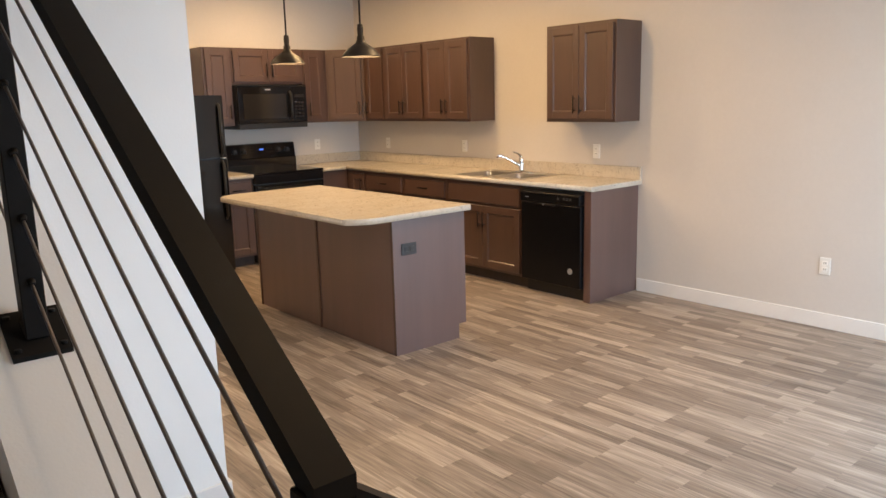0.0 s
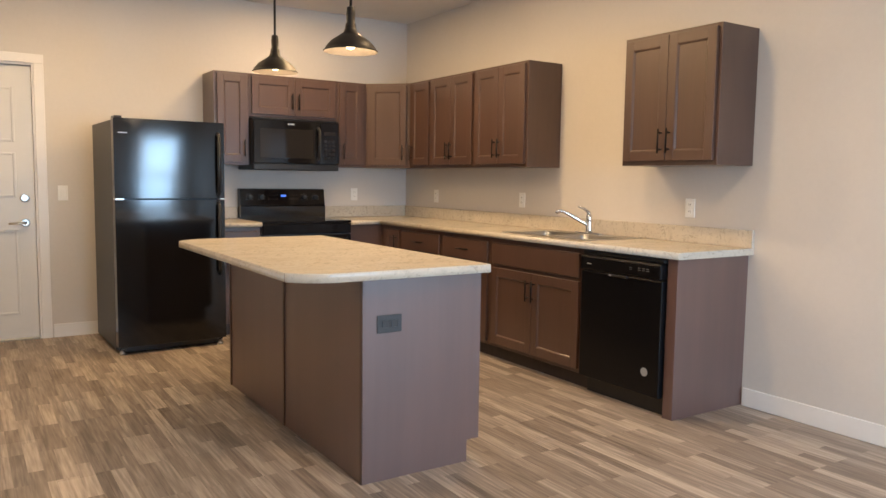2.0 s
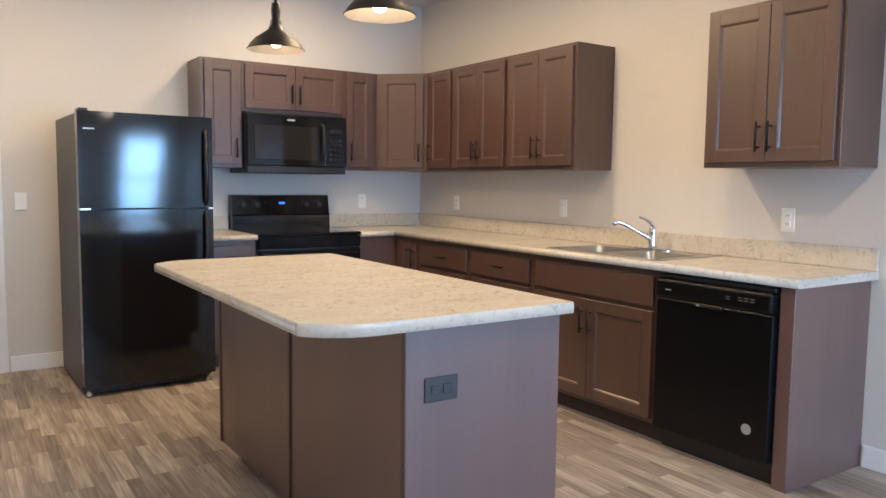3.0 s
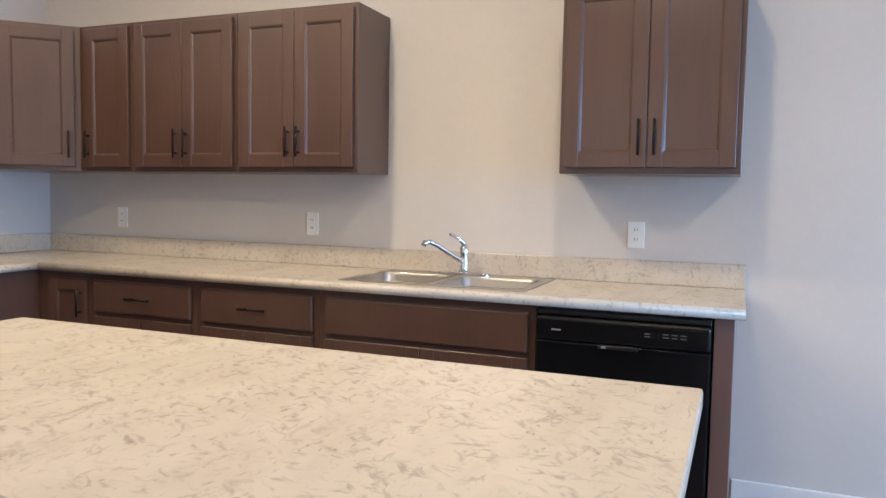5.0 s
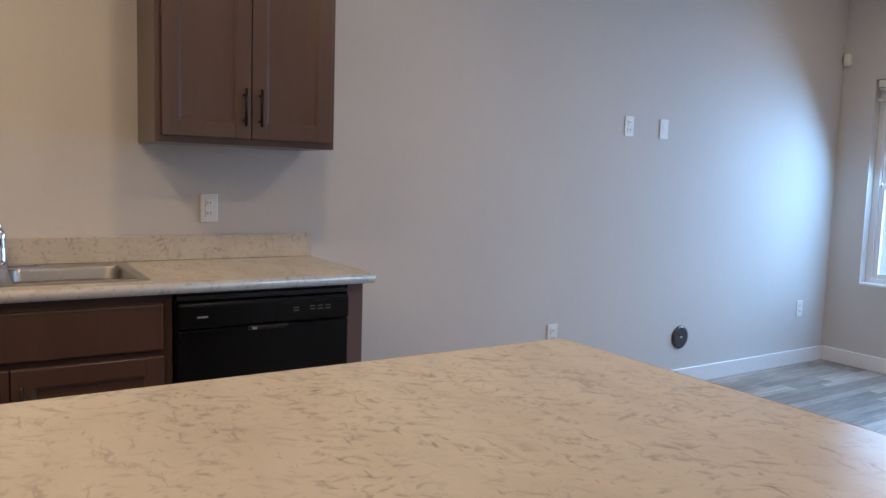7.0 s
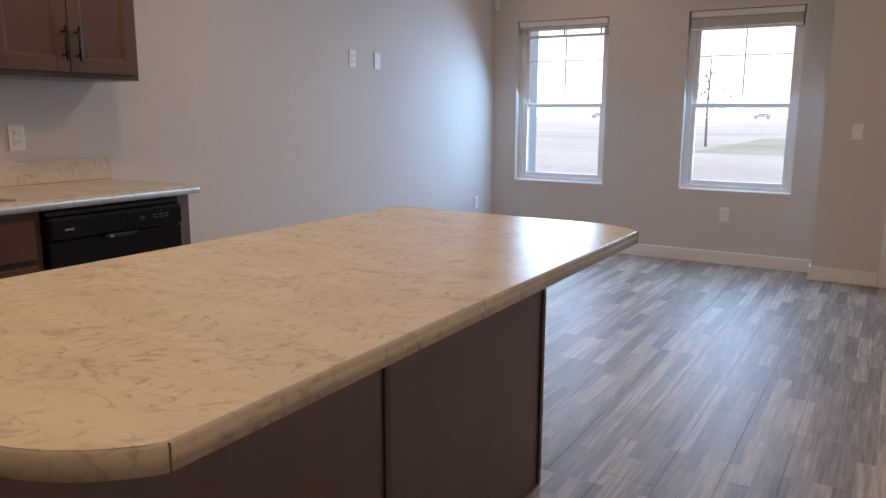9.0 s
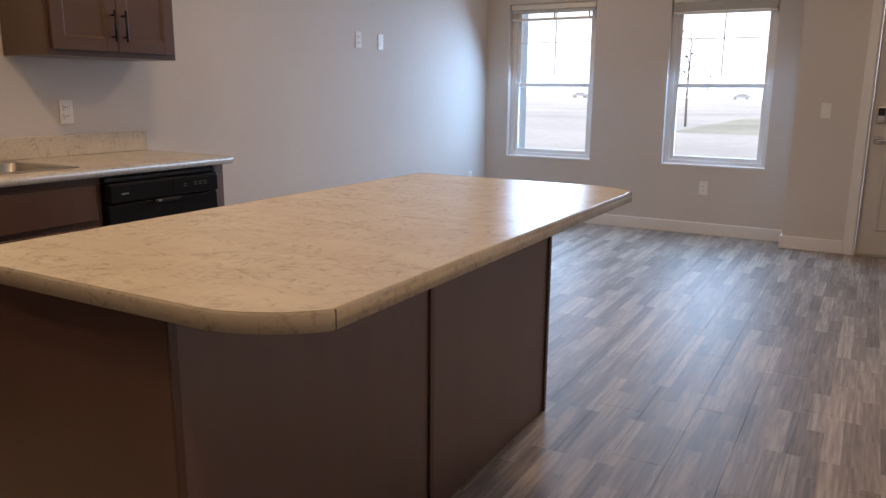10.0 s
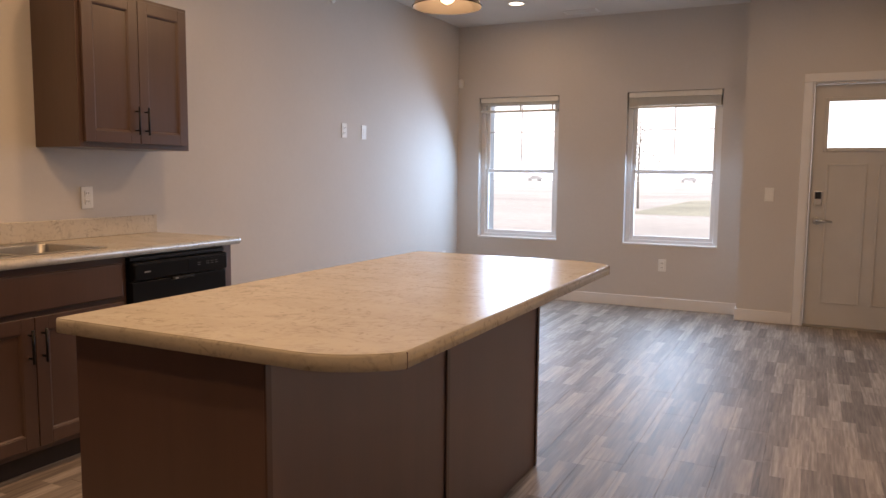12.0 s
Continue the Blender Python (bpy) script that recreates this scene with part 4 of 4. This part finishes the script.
part("printed_mark", boxed(0.30, 0.36, -0.0065, -0.0035, h - 0.05, h - 0.036), M_MARK, md)
mp_ = part("control_panel", boxed(0.603, w, -0.004, 0.03, 0.055, h - 0.012, 0.005), M_BLACK, mw)
part("display", boxed(0.635, w - 0.03, -0.0055, -0.0035, h - 0.125, h - 0.095), M_GREYGLASS, mp_)
for r in range(5):
    for c in range(3):
        part("key", boxed(0.637 + 0.037 * c, 0.663 + 0.037 * c, -0.0055, -0.0035, 0.10 + 0.036 * r, 0.122 + 0.036 * r), M_GREYGLASS, mp_)
part("top_vent", boxed(0.0, w, 0.002, 0.03, h - 0.010, h, 0.002, 1), M_PLASTIC, mw)
part("bottom_edge", boxed(0.0, w, 0.0, 0.03, 0.0, 0.052, 0.006), M_PLASTIC, mw)

# ---- range ----
rg = thing("range", pose(3.672, 7.25, 0), "black freestanding electric range with glass cooktop", "range")
w = 0.794
part("body", boxed(0.0, w, 0.04, 0.63, 0.02, 0.895, 0.004), M_BLACKSIDE, rg)
part("cooktop", boxed(0.0, w, 0.0, 0.60, 0.896, 0.918, 0.006), M_GLASSBLACK, rg, "black glass cooktop")
for x, y, r in ((0.2, 0.16, 0.105), (0.59, 0.16, 0.085), (0.2, 0.43, 0.08), (0.59, 0.43, 0.105)):
    bm = lathe(bmesh.new(), [(r, 0.0), (r, 0.0006), (r - 0.004, 0.0006), (r - 0.004, 0.0)], 40)
    o = part("burner_ring", bm, M_GREYGLASS, rg)
    o.location = (x, y, 0.918)
od = part("oven_door", boxed(0.006, w - 0.006, -0.005, 0.04, 0.22, 0.80, 0.008), M_BLACK, rg, "gloss black oven door")
part("oven_window", boxed(0.13, w - 0.13, -0.007, -0.004, 0.36, 0.66, 0.002, 1), M_GLASSBLACK, od)
part("handle", tube(bmesh.new(), [(0.06, -0.005, 0.765), (0.065, -0.05, 0.768), (0.1, -0.055, 0.768), (w - 0.1, -0.055, 0.768), (w - 0.065, -0.05, 0.768), (w - 0.06, -0.005, 0.765)], 0.0135, 12), M_BLACK, od)
part("front_trim", boxed(0.003, w - 0.003, 0.0, 0.04, 0.81, 0.893, 0.006), M_BLACK, rg)
part("storage_drawer", boxed(0.006, w - 0.006, 0.0, 0.04, 0.06, 0.212, 0.006), M_BLACK, rg)
bgm = bmesh.new()
prof = [(0.555, 0.918), (0.555, 1.02), (0.565, 1.03), (0.585, 1.17), (0.60, 1.178), (0.645, 1.178), (0.645, 0.918)]
lo = [bgm.verts.new((0.0, y, z)) for y, z in prof]
hi = [bgm.verts.new((w, y, z)) for y, z in prof]
bgm.faces.new(lo)
bgm.faces.new(hi[::-1])
for i in range(len(prof)):
    bgm.faces.new((lo[i], lo[(i + 1) % len(prof)], hi[(i + 1) % len(prof)], hi[i]))
bg = part("backguard", bgm, M_BLACK, rg, "gloss black control backguard")
lean = math.degrees(math.atan2(0.02, 0.14))


def on_guard(x, z):
    return Matrix.Translation((x, 0.565 + (z - 1.03) / 7.0, z)) @ pose(0, 0, 0, -lean)


for x in (0.085, 0.19, w - 0.20, w - 0.095):
    k = part("knob", tube(bmesh.new(), [(0, 0.002, 0), (0, -0.014, 0), (0, -0.026, 0)], [0.024, 0.022, 0.019], 20), M_PLASTIC, bg)
    k.matrix_basis = on_guard(x, 1.10)
    mk = part("knob_mark", boxed(-0.001, 0.001, -0.028, -0.0255, 0.004, 0.018), M_MARK, k)
    for q in range(7):
        a = radians(-120 + 40 * q)
        tk = part("printed_tick", boxed(-0.002, 0.002, -0.0012, 0.0003, -0.002, 0.002), M_MARK, bg)
        tk.matrix_basis = on_guard(x + 0.034 * math.sin(a), 1.10 + 0.034 * math.cos(a))
dp = part("display", boxed(-0.024, 0.024, -0.002, 0.001, -0.009, 0.009), M_DISPLAY, bg, "glowing blue clock display")
dp.matrix_basis = on_guard(w / 2, 1.115)
for i in range(3):
    for s in (-1, 1):
        kk = part("printed_key", boxed(-0.011, 0.011, -0.0012, 0.0003, -0.0035, 0.0035), M_GREYGLASS, bg)
        kk.matrix_basis = on_guard(w / 2 + s * (0.065 + 0.033 * i), 1.12)
        kk = part("printed_key", boxed(-0.011, 0.011, -0.0012, 0.0003, -0.0035, 0.0035), M_GREYGLASS, bg)
        kk.matrix_basis = on_guard(w / 2 + s * (0.065 + 0.033 * i), 1.085)
for x in (0.05, w - 0.05):
    for y in (0.08, 0.58):
        part("foot", tube(bmesh.new(), [(x, y, 0.0), (x, y, 0.022)], 0.02, 12), M_PLASTIC, rg)

# ---- island ----
IX0, IX1, IY0, IY1 = 2.982, 3.575, 4.095, 5.88
IZ0, IZ1 = 0.868, 0.905
isl = thing("kitchen_island", pose(0, 0, 0), "dark brown stained kitchen island base with panelled sides", "kitchen island")
part("core", boxed(IX0 + 0.008, IX1 - 0.022, IY0 + 0.012, IY1 - 0.012, 0.10, IZ0), M_CAB, isl)
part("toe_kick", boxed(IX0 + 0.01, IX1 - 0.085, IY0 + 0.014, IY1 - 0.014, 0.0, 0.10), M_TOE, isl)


def end_panel(y0, y1):
    """A side panel notched at the toe kick."""
    bm = bmesh.new()
    out = [(IX0, 0.0), (IX1 - 0.065, 0.0), (IX1 - 0.065, 0.10), (IX1, 0.10), (IX1, IZ0), (IX0, IZ0)]
    lo_ = [bm.verts.new((x, y0, z)) for x, z in out]
    hi_ = [bm.verts.new((x, y1, z)) for x, z in out]
    bm.faces.new(lo_)
    bm.faces.new(hi_[::-1])
    for i in range(6):
        bm.faces.new((lo_[i], lo_[(i + 1) % 6], hi_[(i + 1) % 6], hi_[i]))
    return bm


part("end_panel", end_panel(IY0, IY0 + 0.012), M_PANEL, isl)
part("end_panel", end_panel(IY1 - 0.012, IY1), M_PANEL, isl)
SEAM = 4.985
part("back_panel", boxed(IX0 + 0.001, IX0 + 0.008, IY0 + 0.0125, SEAM - 0.004, 0.0, IZ0), M_PANEL, isl)
part("back_panel", boxed(IX0 + 0.001, IX0 + 0.008, SEAM + 0.004, IY1 - 0.0125, 0.0, IZ0), M_PANEL, isl)
for y0, y1 in ((SEAM - 0.011, SEAM + 0.011), (IY0 - 0.003, IY0 + 0.018), (IY1 - 0.018, IY1 + 0.003)):
    part("batten", boxed(IX0 - 0.007, IX0 + 0.0005, y0, y1, 0.0, IZ0, 0.002, 1), M_CAB, isl)
iw = (IY1 - IY0 - 0.06) / 3
for k in range(3):
    y1 = IY0 + 0.03 + iw * (k + 1)
    dr = shaker(0.006, iw - 0.006, LZ[0], LZ[1], 0.0, isl, m=pose(IX1 - 0.0215, y1 - iw, 0, 0, 0, 90))
    pull(dr, 0.035, 0.55, -0.02)
    dr = part("drawer_front", boxed(0.006, iw - 0.006, -0.02, 0.0, *DZ, 0.008, 3), M_CAB, isl)
    dr.matrix_basis = pose(IX1 - 0.0215, y1 - iw, 0, 0, 0, 90)
    pull(dr, iw / 2, 0.768, -0.02, upright=False)
wall_plate(pose(3.103, IY0, 0.675), "outlet", "dark grey outlet on the island's end panel", mat=M_BLACKSIDE, w=0.118, h=0.075)

TX0, TX1, TY0, TY1 = 2.668, 3.598, 4.045, 5.922
TR, SWEEP = 0.25, 55
CUT = TR * (1 - math.cos(radians(SWEEP)))
TCX = TX0 + TR * math.sin(radians(SWEEP))


def top_outline(inset):
    """Square corners on the kitchen side, swept ends that meet the seating side at an angle."""
    pts = []
    for cx, cy, r, a0, a1 in ((TX1 - 0.012, TY1 - 0.012, 0.012, 0, 90), (TCX, TY1 - TR, TR, 90, 90 + SWEEP), (TCX, TY0 + TR, TR, 270 - SWEEP, 270), (TX1 - 0.012, TY0 + 0.012, 0.012, 270, 360)):
        for k in range(13):
            a = radians(a0 + (a1 - a0) * k / 12)
            pts.append((max(TX0 + inset, cx + (r - inset) * math.cos(a)), cy + (r - inset) * math.sin(a)))
    return pts


itop = thing("island_countertop", pose(0, 0, 0), "cream marble-look laminate island top with rounded corners", "countertop")
part("slab", prism(bmesh.new(), top_outline(0.002), IZ0 + 0.001, IZ1, 0.003), M_MARBLE, itop)
eb = bmesh.new()
rings = [[eb.verts.new((x, y, z)) for x, y in top_outline(ins)] for ins, z in ((0.004, IZ0), (0.0, IZ0 + 0.003), (0.0, IZ1 - 0.006), (0.0015, IZ1 - 0.002), (0.004, IZ1 + 0.0004))]
for a, b in zip(rings, rings[1:]):
    for k in range(len(a)):
        f = eb.faces.new((a[k], a[(k + 1) % len(a)], b[(k + 1) % len(a)], b[k]))
        f.smooth = True
part("edge_band", eb, M_MARBLE, itop)
# rolled front edge along the seating side, ending in a visible joint at the corners
part("rolled_edge", tube(bmesh.new(), [(TX0 + 0.0135, TY0 + CUT + 0.002, (IZ0 + IZ1) / 2), (TX0 + 0.0135, TY1 - CUT - 0.002, (IZ0 + IZ1) / 2)], 0.0152, 16), M_MARBLE, itop)
for yy in (TY0 + CUT + 0.002, TY1 - CUT - 0.002):
    part("edge_joint", boxed(TX0 - 0.0019, TX0 + 0.01, yy - 0.0007, yy + 0.0007, IZ0 + 0.001, IZ1 - 0.001), M_PANEL, itop)

# ---- stairs ----
LAND = 0.34
st = thing("staircase", pose(0, 0, 0), "carpeted stairs with a landing and white stringer", "stairs", kind="structure")
part("landing", boxed(WEST, 0.70, DOOR_WALL, 1.06, 0.0, LAND, 0.012), M_CARPET, st)
part("landing", boxed(WEST, 0.497, 1.062, 1.38, 0.0, LAND, 0.012), M_CARPET, st)
part("tread", boxed(0.702, 0.965, DOOR_WALL, 1.06, 0.0, LAND / 2, 0.012), M_CARPET, st)
RISE, RUN = 0.182, 0.2525
for k in range(13):
    part("tread", boxed(WEST, 0.497, 1.36 + RUN * k, 1.36 + RUN * (k + 1) + 0.02, max(0.0, LAND + RISE * (k - 2)), LAND + RISE * (k + 1), 0.012), M_CARPET, st)
SL = 0.70
RAILX, RY, RZ = 0.612, 1.035, 1.261


def sheared(x0, x1, y0, y1, below, above):
    """A board that climbs with the flight: heights are off the handrail's line."""
    bm = bmesh.new()
    v = [bm.verts.new((x, y, RZ + SL * (y - RY) + dz)) for dz in (below, above) for y in (y0, y1) for x in (x0, x1)]
    for f in ((0, 2, 3, 1), (4, 5, 7, 6), (0, 1, 5, 4), (2, 6, 7, 3), (0, 4, 6, 2), (1, 3, 7, 5)):
        bm.faces.new([v[i] for i in f])
    return bm


part("stringer_cap", sheared(0.499, 0.71, 1.062, 3.16, -1.05, -0.91), M_WHITE_WALL, st, "white painted sloping stringer cap")
side = bmesh.new()
vv = [(1.062, 0.0), (3.16, 0.0), (3.16, RZ + SL * (3.16 - RY) - 1.05), (1.062, RZ - 1.05 + 0.02)]
a_ = [side.verts.new((0.53, y, z)) for y, z in vv]
b_ = [side.verts.new((0.69, y, z)) for y, z in vv]
side.faces.new(a_)
side.faces.new(b_[::-1])
for i in range(4):
    side.faces.new((a_[i], a_[(i + 1) % 4], b_[(i + 1) % 4], b_[i]))
part("under_stair_wall", side, M_WHITE_WALL, st)

rl = thing("stair_railing", pose(0, 0, 0), "black steel stair railing with horizontal steel cables", "railing")
hr = part("handrail", sheared(RAILX - 0.022, RAILX + 0.022, RY - 0.02, 3.155, -0.022, 0.0), M_RAIL, rl, "flat black steel handrail")
part("channel", sheared(RAILX - 0.017, RAILX + 0.017, RY - 0.018, 3.155, -0.045, -0.0225), M_RAIL, hr)
bmesh_hr = bmesh.new()
SX = 0.74
LEN = 0.36
v = [bmesh_hr.verts.new((RAILX - 0.02 + dx, RY - 0.02 + dy, RZ - SL * 0.02 - SX * (dx - 0.022) + dz)) for dz in (-0.045, -0.001) for dy in (0, 0.04) for dx in (0.041, LEN)]
for f in ((0, 2, 3, 1), (4, 5, 7, 6), (0, 1, 5, 4), (2, 6, 7, 3), (0, 4, 6, 2), (1, 3, 7, 5)):
    bmesh_hr.faces.new([v[i] for i in f])
part("handrail", bmesh_hr, M_RAIL, rl)


def post(x, y, z0, z1):
    p = part("post", boxed(x - 0.022, x + 0.022, y - 0.022, y + 0.022, z0, z1, 0.002, 1), M_RAIL, rl)
    return p


PY = 2.14
post(RAILX, RY + 0.004, LAND * 0.5, RZ - 0.03)
post(RAILX - 0.02 + LEN - 0.03, RY, 0.0, RZ - SX * LEN - 0.03)
pz = RZ + SL * (PY - RY)
pp = post(RAILX, PY, pz - 0.91, pz - 0.03)
plate = sheared(RAILX - 0.055, RAILX + 0.055, PY - 0.05, PY + 0.05, -0.909, -0.899)
part("base_plate", plate, M_RAIL, pp)
for sx in (-0.042, 0.042):
    for sy in (-0.037, 0.037):
        zz = RZ + SL * (PY + sy - RY) - 0.901
        part("bolt", tube(bmesh.new(), [(RAILX + sx, PY + sy, zz), (RAILX + sx, PY + sy, zz + 0.007)], 0.007, 6), M_RAIL, pp)
for k in range(6):
    dz = -0.138 - 0.128 * k
    part("cable", tube(bmesh.new(), [(RAILX, RY + 0.02, RZ + dz + SL * 0.02), (RAILX, 3.155, RZ + dz + SL * (3.155 - RY))], 0.0032, 8), M_CABLE, rl)
    part("cable_grommet", tube(bmesh.new(), [(RAILX, PY - 0.03, RZ + dz + SL * (PY - 0.03 - RY)), (RAILX, PY - 0.02, RZ + dz + SL * (PY - 0.02 - RY))], [0.006, 0.009], 10), M_RAIL, pp)
    part("cable", tube(bmesh.new(), [(RAILX + 0.022, RY, RZ + dz - SX * 0.045), (RAILX - 0.056 + LEN, RY, RZ + dz - SX * (LEN - 0.03))], 0.0032, 8), M_CABLE, rl)

# ---- outside ----
M_SKY = bpy.data.materials.new("hazy_bright_sky")
M_SKY.use_nodes = True
M_SKY.node_tree.nodes["Principled BSDF"].inputs["Base Color"].default_value = (0.8, 0.8, 0.8, 1)
M_SKY.node_tree.nodes["Principled BSDF"].inputs["Emission Color"].default_value = (0.93, 0.97, 1.0, 1)
M_SKY.node_tree.nodes["Principled BSDF"].inputs["Emission Strength"].default_value = 2.1
structure("backdrop", boxed(-400, 400, -221, -220, -0.3, 160), M_SKY, "plain hazy bright sky beyond the fields", "backdrop")
structure("ground", boxed(-1500, 1500, -3000, 1500, -0.5, -0.30), M_GROUND, "pale dry grass and gravel ground", "ground")
structure("pavement", boxed(-12, 18, -4.2, -0.6, -0.30, -0.17), M_CONCRETE, "pale concrete walk in front of the house", "pavement")
structure("lawn", boxed(-14, 9, -44, -24, -0.3, -0.293), M_LAWN, "strip of dry pale lawn", "lawn")
structure("road", boxed(-300, 300, -196, -184, -0.3, -0.285), M_ASPHALT, "sunlit asphalt road beyond the yard", "road")
# Added upright, no column known here; makes the bluish strip at the window's edge.
pc = thing("porch_column", pose(5.50, -1.15, -0.17), "pale blue-grey upright added outside as the window's bluish edge strip", "column")
part("shaft", boxed(-0.09, 0.09, -0.09, 0.09, 0.15, 3.0, 0.006), M_SIDING, pc)
part("base", boxed(-0.12, 0.12, -0.12, 0.12, 0.0, 0.15, 0.008), M_SIDING, pc)


def car(x, y, turn):
    c = thing("parked_car", pose(x, y, -0.285, 0, 0, turn), "distant parked car beside the road", "car", group="parked cars")
    bm = bmesh.new()
    prof = [(-2.2, 0.35), (2.2, 0.35), (2.25, 0.75), (1.35, 0.92), (0.75, 1.42), (-1.2, 1.45), (-1.9, 1.0), (-2.25, 0.9)]
    a = [bm.verts.new((px, -0.85, pz_)) for px, pz_ in prof]
    b = [bm.verts.new((px, 0.85, pz_)) for px, pz_ in prof]
    bm.faces.new(a)
    bm.faces.new(b[::-1])
    for i in range(len(prof)):
        bm.faces.new((a[i], a[(i + 1) % 8], b[(i + 1) % 8], b[i]))
    bmesh.ops.bevel(bm, geom=bm.edges[:], offset=0.06, segments=2, affect="EDGES")
    part("body", bm, M_CARS, c)
    part("side_window", boxed(-1.2, 0.75, -0.87, 0.87, 0.98, 1.32, 0.03), M_FARDARK, c)
    for wx in (-1.35, 1.4):
        for wy in (-0.78, 0.78):
            part("wheel", tube(bmesh.new(), [(wx, wy - 0.1, 0.33), (wx, wy + 0.1, 0.33)], 0.33, 16), M_FARDARK, c)
    return c


for x, y, t in ((-6, -190, 3), (9, -191, 0), (22, -190, 178), (31, -192, 2), (64, -190, 0), (72, -191, 2)):
    car(x, y, t)


def tree(x, y, h, seed):
    rng = random.Random(seed)
    tr_ = thing("young_tree", pose(x, y, -0.3), "thin young street tree with sparse leaves", "tree")
    bm = tube(bmesh.new(), [(0, 0, 0), (0.03, 0.02, h * 0.4), (-0.02, 0.03, h * 0.75), (0, 0, h)], [0.06, 0.045, 0.03, 0.01], 8)
    tips = []
    for k in range(16):
        z = h * (0.3 + 0.65 * k / 16)
        a = rng.uniform(0, 6.28)
        ln = h * 0.22 * (1.1 - k / 20)
        tip = (math.cos(a) * ln, math.sin(a) * ln, z + ln * 0.7)
        tube(bm, [(0, 0, z), (tip[0] * 0.5, tip[1] * 0.5, z + ln * 0.3), tip], [0.02, 0.014, 0.005], 5)
        tips.append(tip)
    part("trunk", bm, M_BARK, tr_)
    lv = bmesh.new()
    for tip in tips:
        for _ in range(11):
            c = Vector(tip) * rng.uniform(0.7, 1.05) + Vector((rng.gauss(0, 0.16), rng.gauss(0, 0.16), rng.gauss(0, 0.16)))
            u = Vector((rng.gauss(0, 1), rng.gauss(0, 1), rng.gauss(0, 1))).normalized() * 0.06
            q = u.orthogonal().normalized() * 0.035
            lv.faces.new([lv.verts.new(c + s) for s in (u, q, -u, -q)])
    part("crown", lv, M_LEAF, tr_)


tree(9.6, -29.5, 4.3, 3)

# ---- floor planks: 300 at most as pieces ----
PW, PL = 0.1815, 1.22
full = {}
xs = WEST
row = 0
count = 0
rng = random.Random(11)


def plank_mesh(wd, ln):
    key = (round(wd, 3), round(ln, 3))
    if key not in full:
        full[key] = mesh_of(boxed(0, wd - 0.0006, 0, ln - 0.0008, -0.008, 0.0, 0.0006, 1), "plank", M_PLANK)
    return full[key]


while xs < SINK_WALL - 0.01:
    wd = min(PW, SINK_WALL - xs)
    south = DOOR_WALL if xs + wd / 2 < 2.52 else WINDOW_WALL
    y = south - (0.0, 0.4, 0.8, 0.2, 0.6)[row % 5]
    while y < STOVE_WALL - 0.02:
        a, b = max(y, south), min(y + PL, STOVE_WALL)
        if b - a > 0.03:
            ob = new("plank", plank_mesh(wd, b - a))
            ob.location = (xs, a, 0)
            ob.parent = floor
            count += 1
        y += PL
    xs += PW
    row += 1
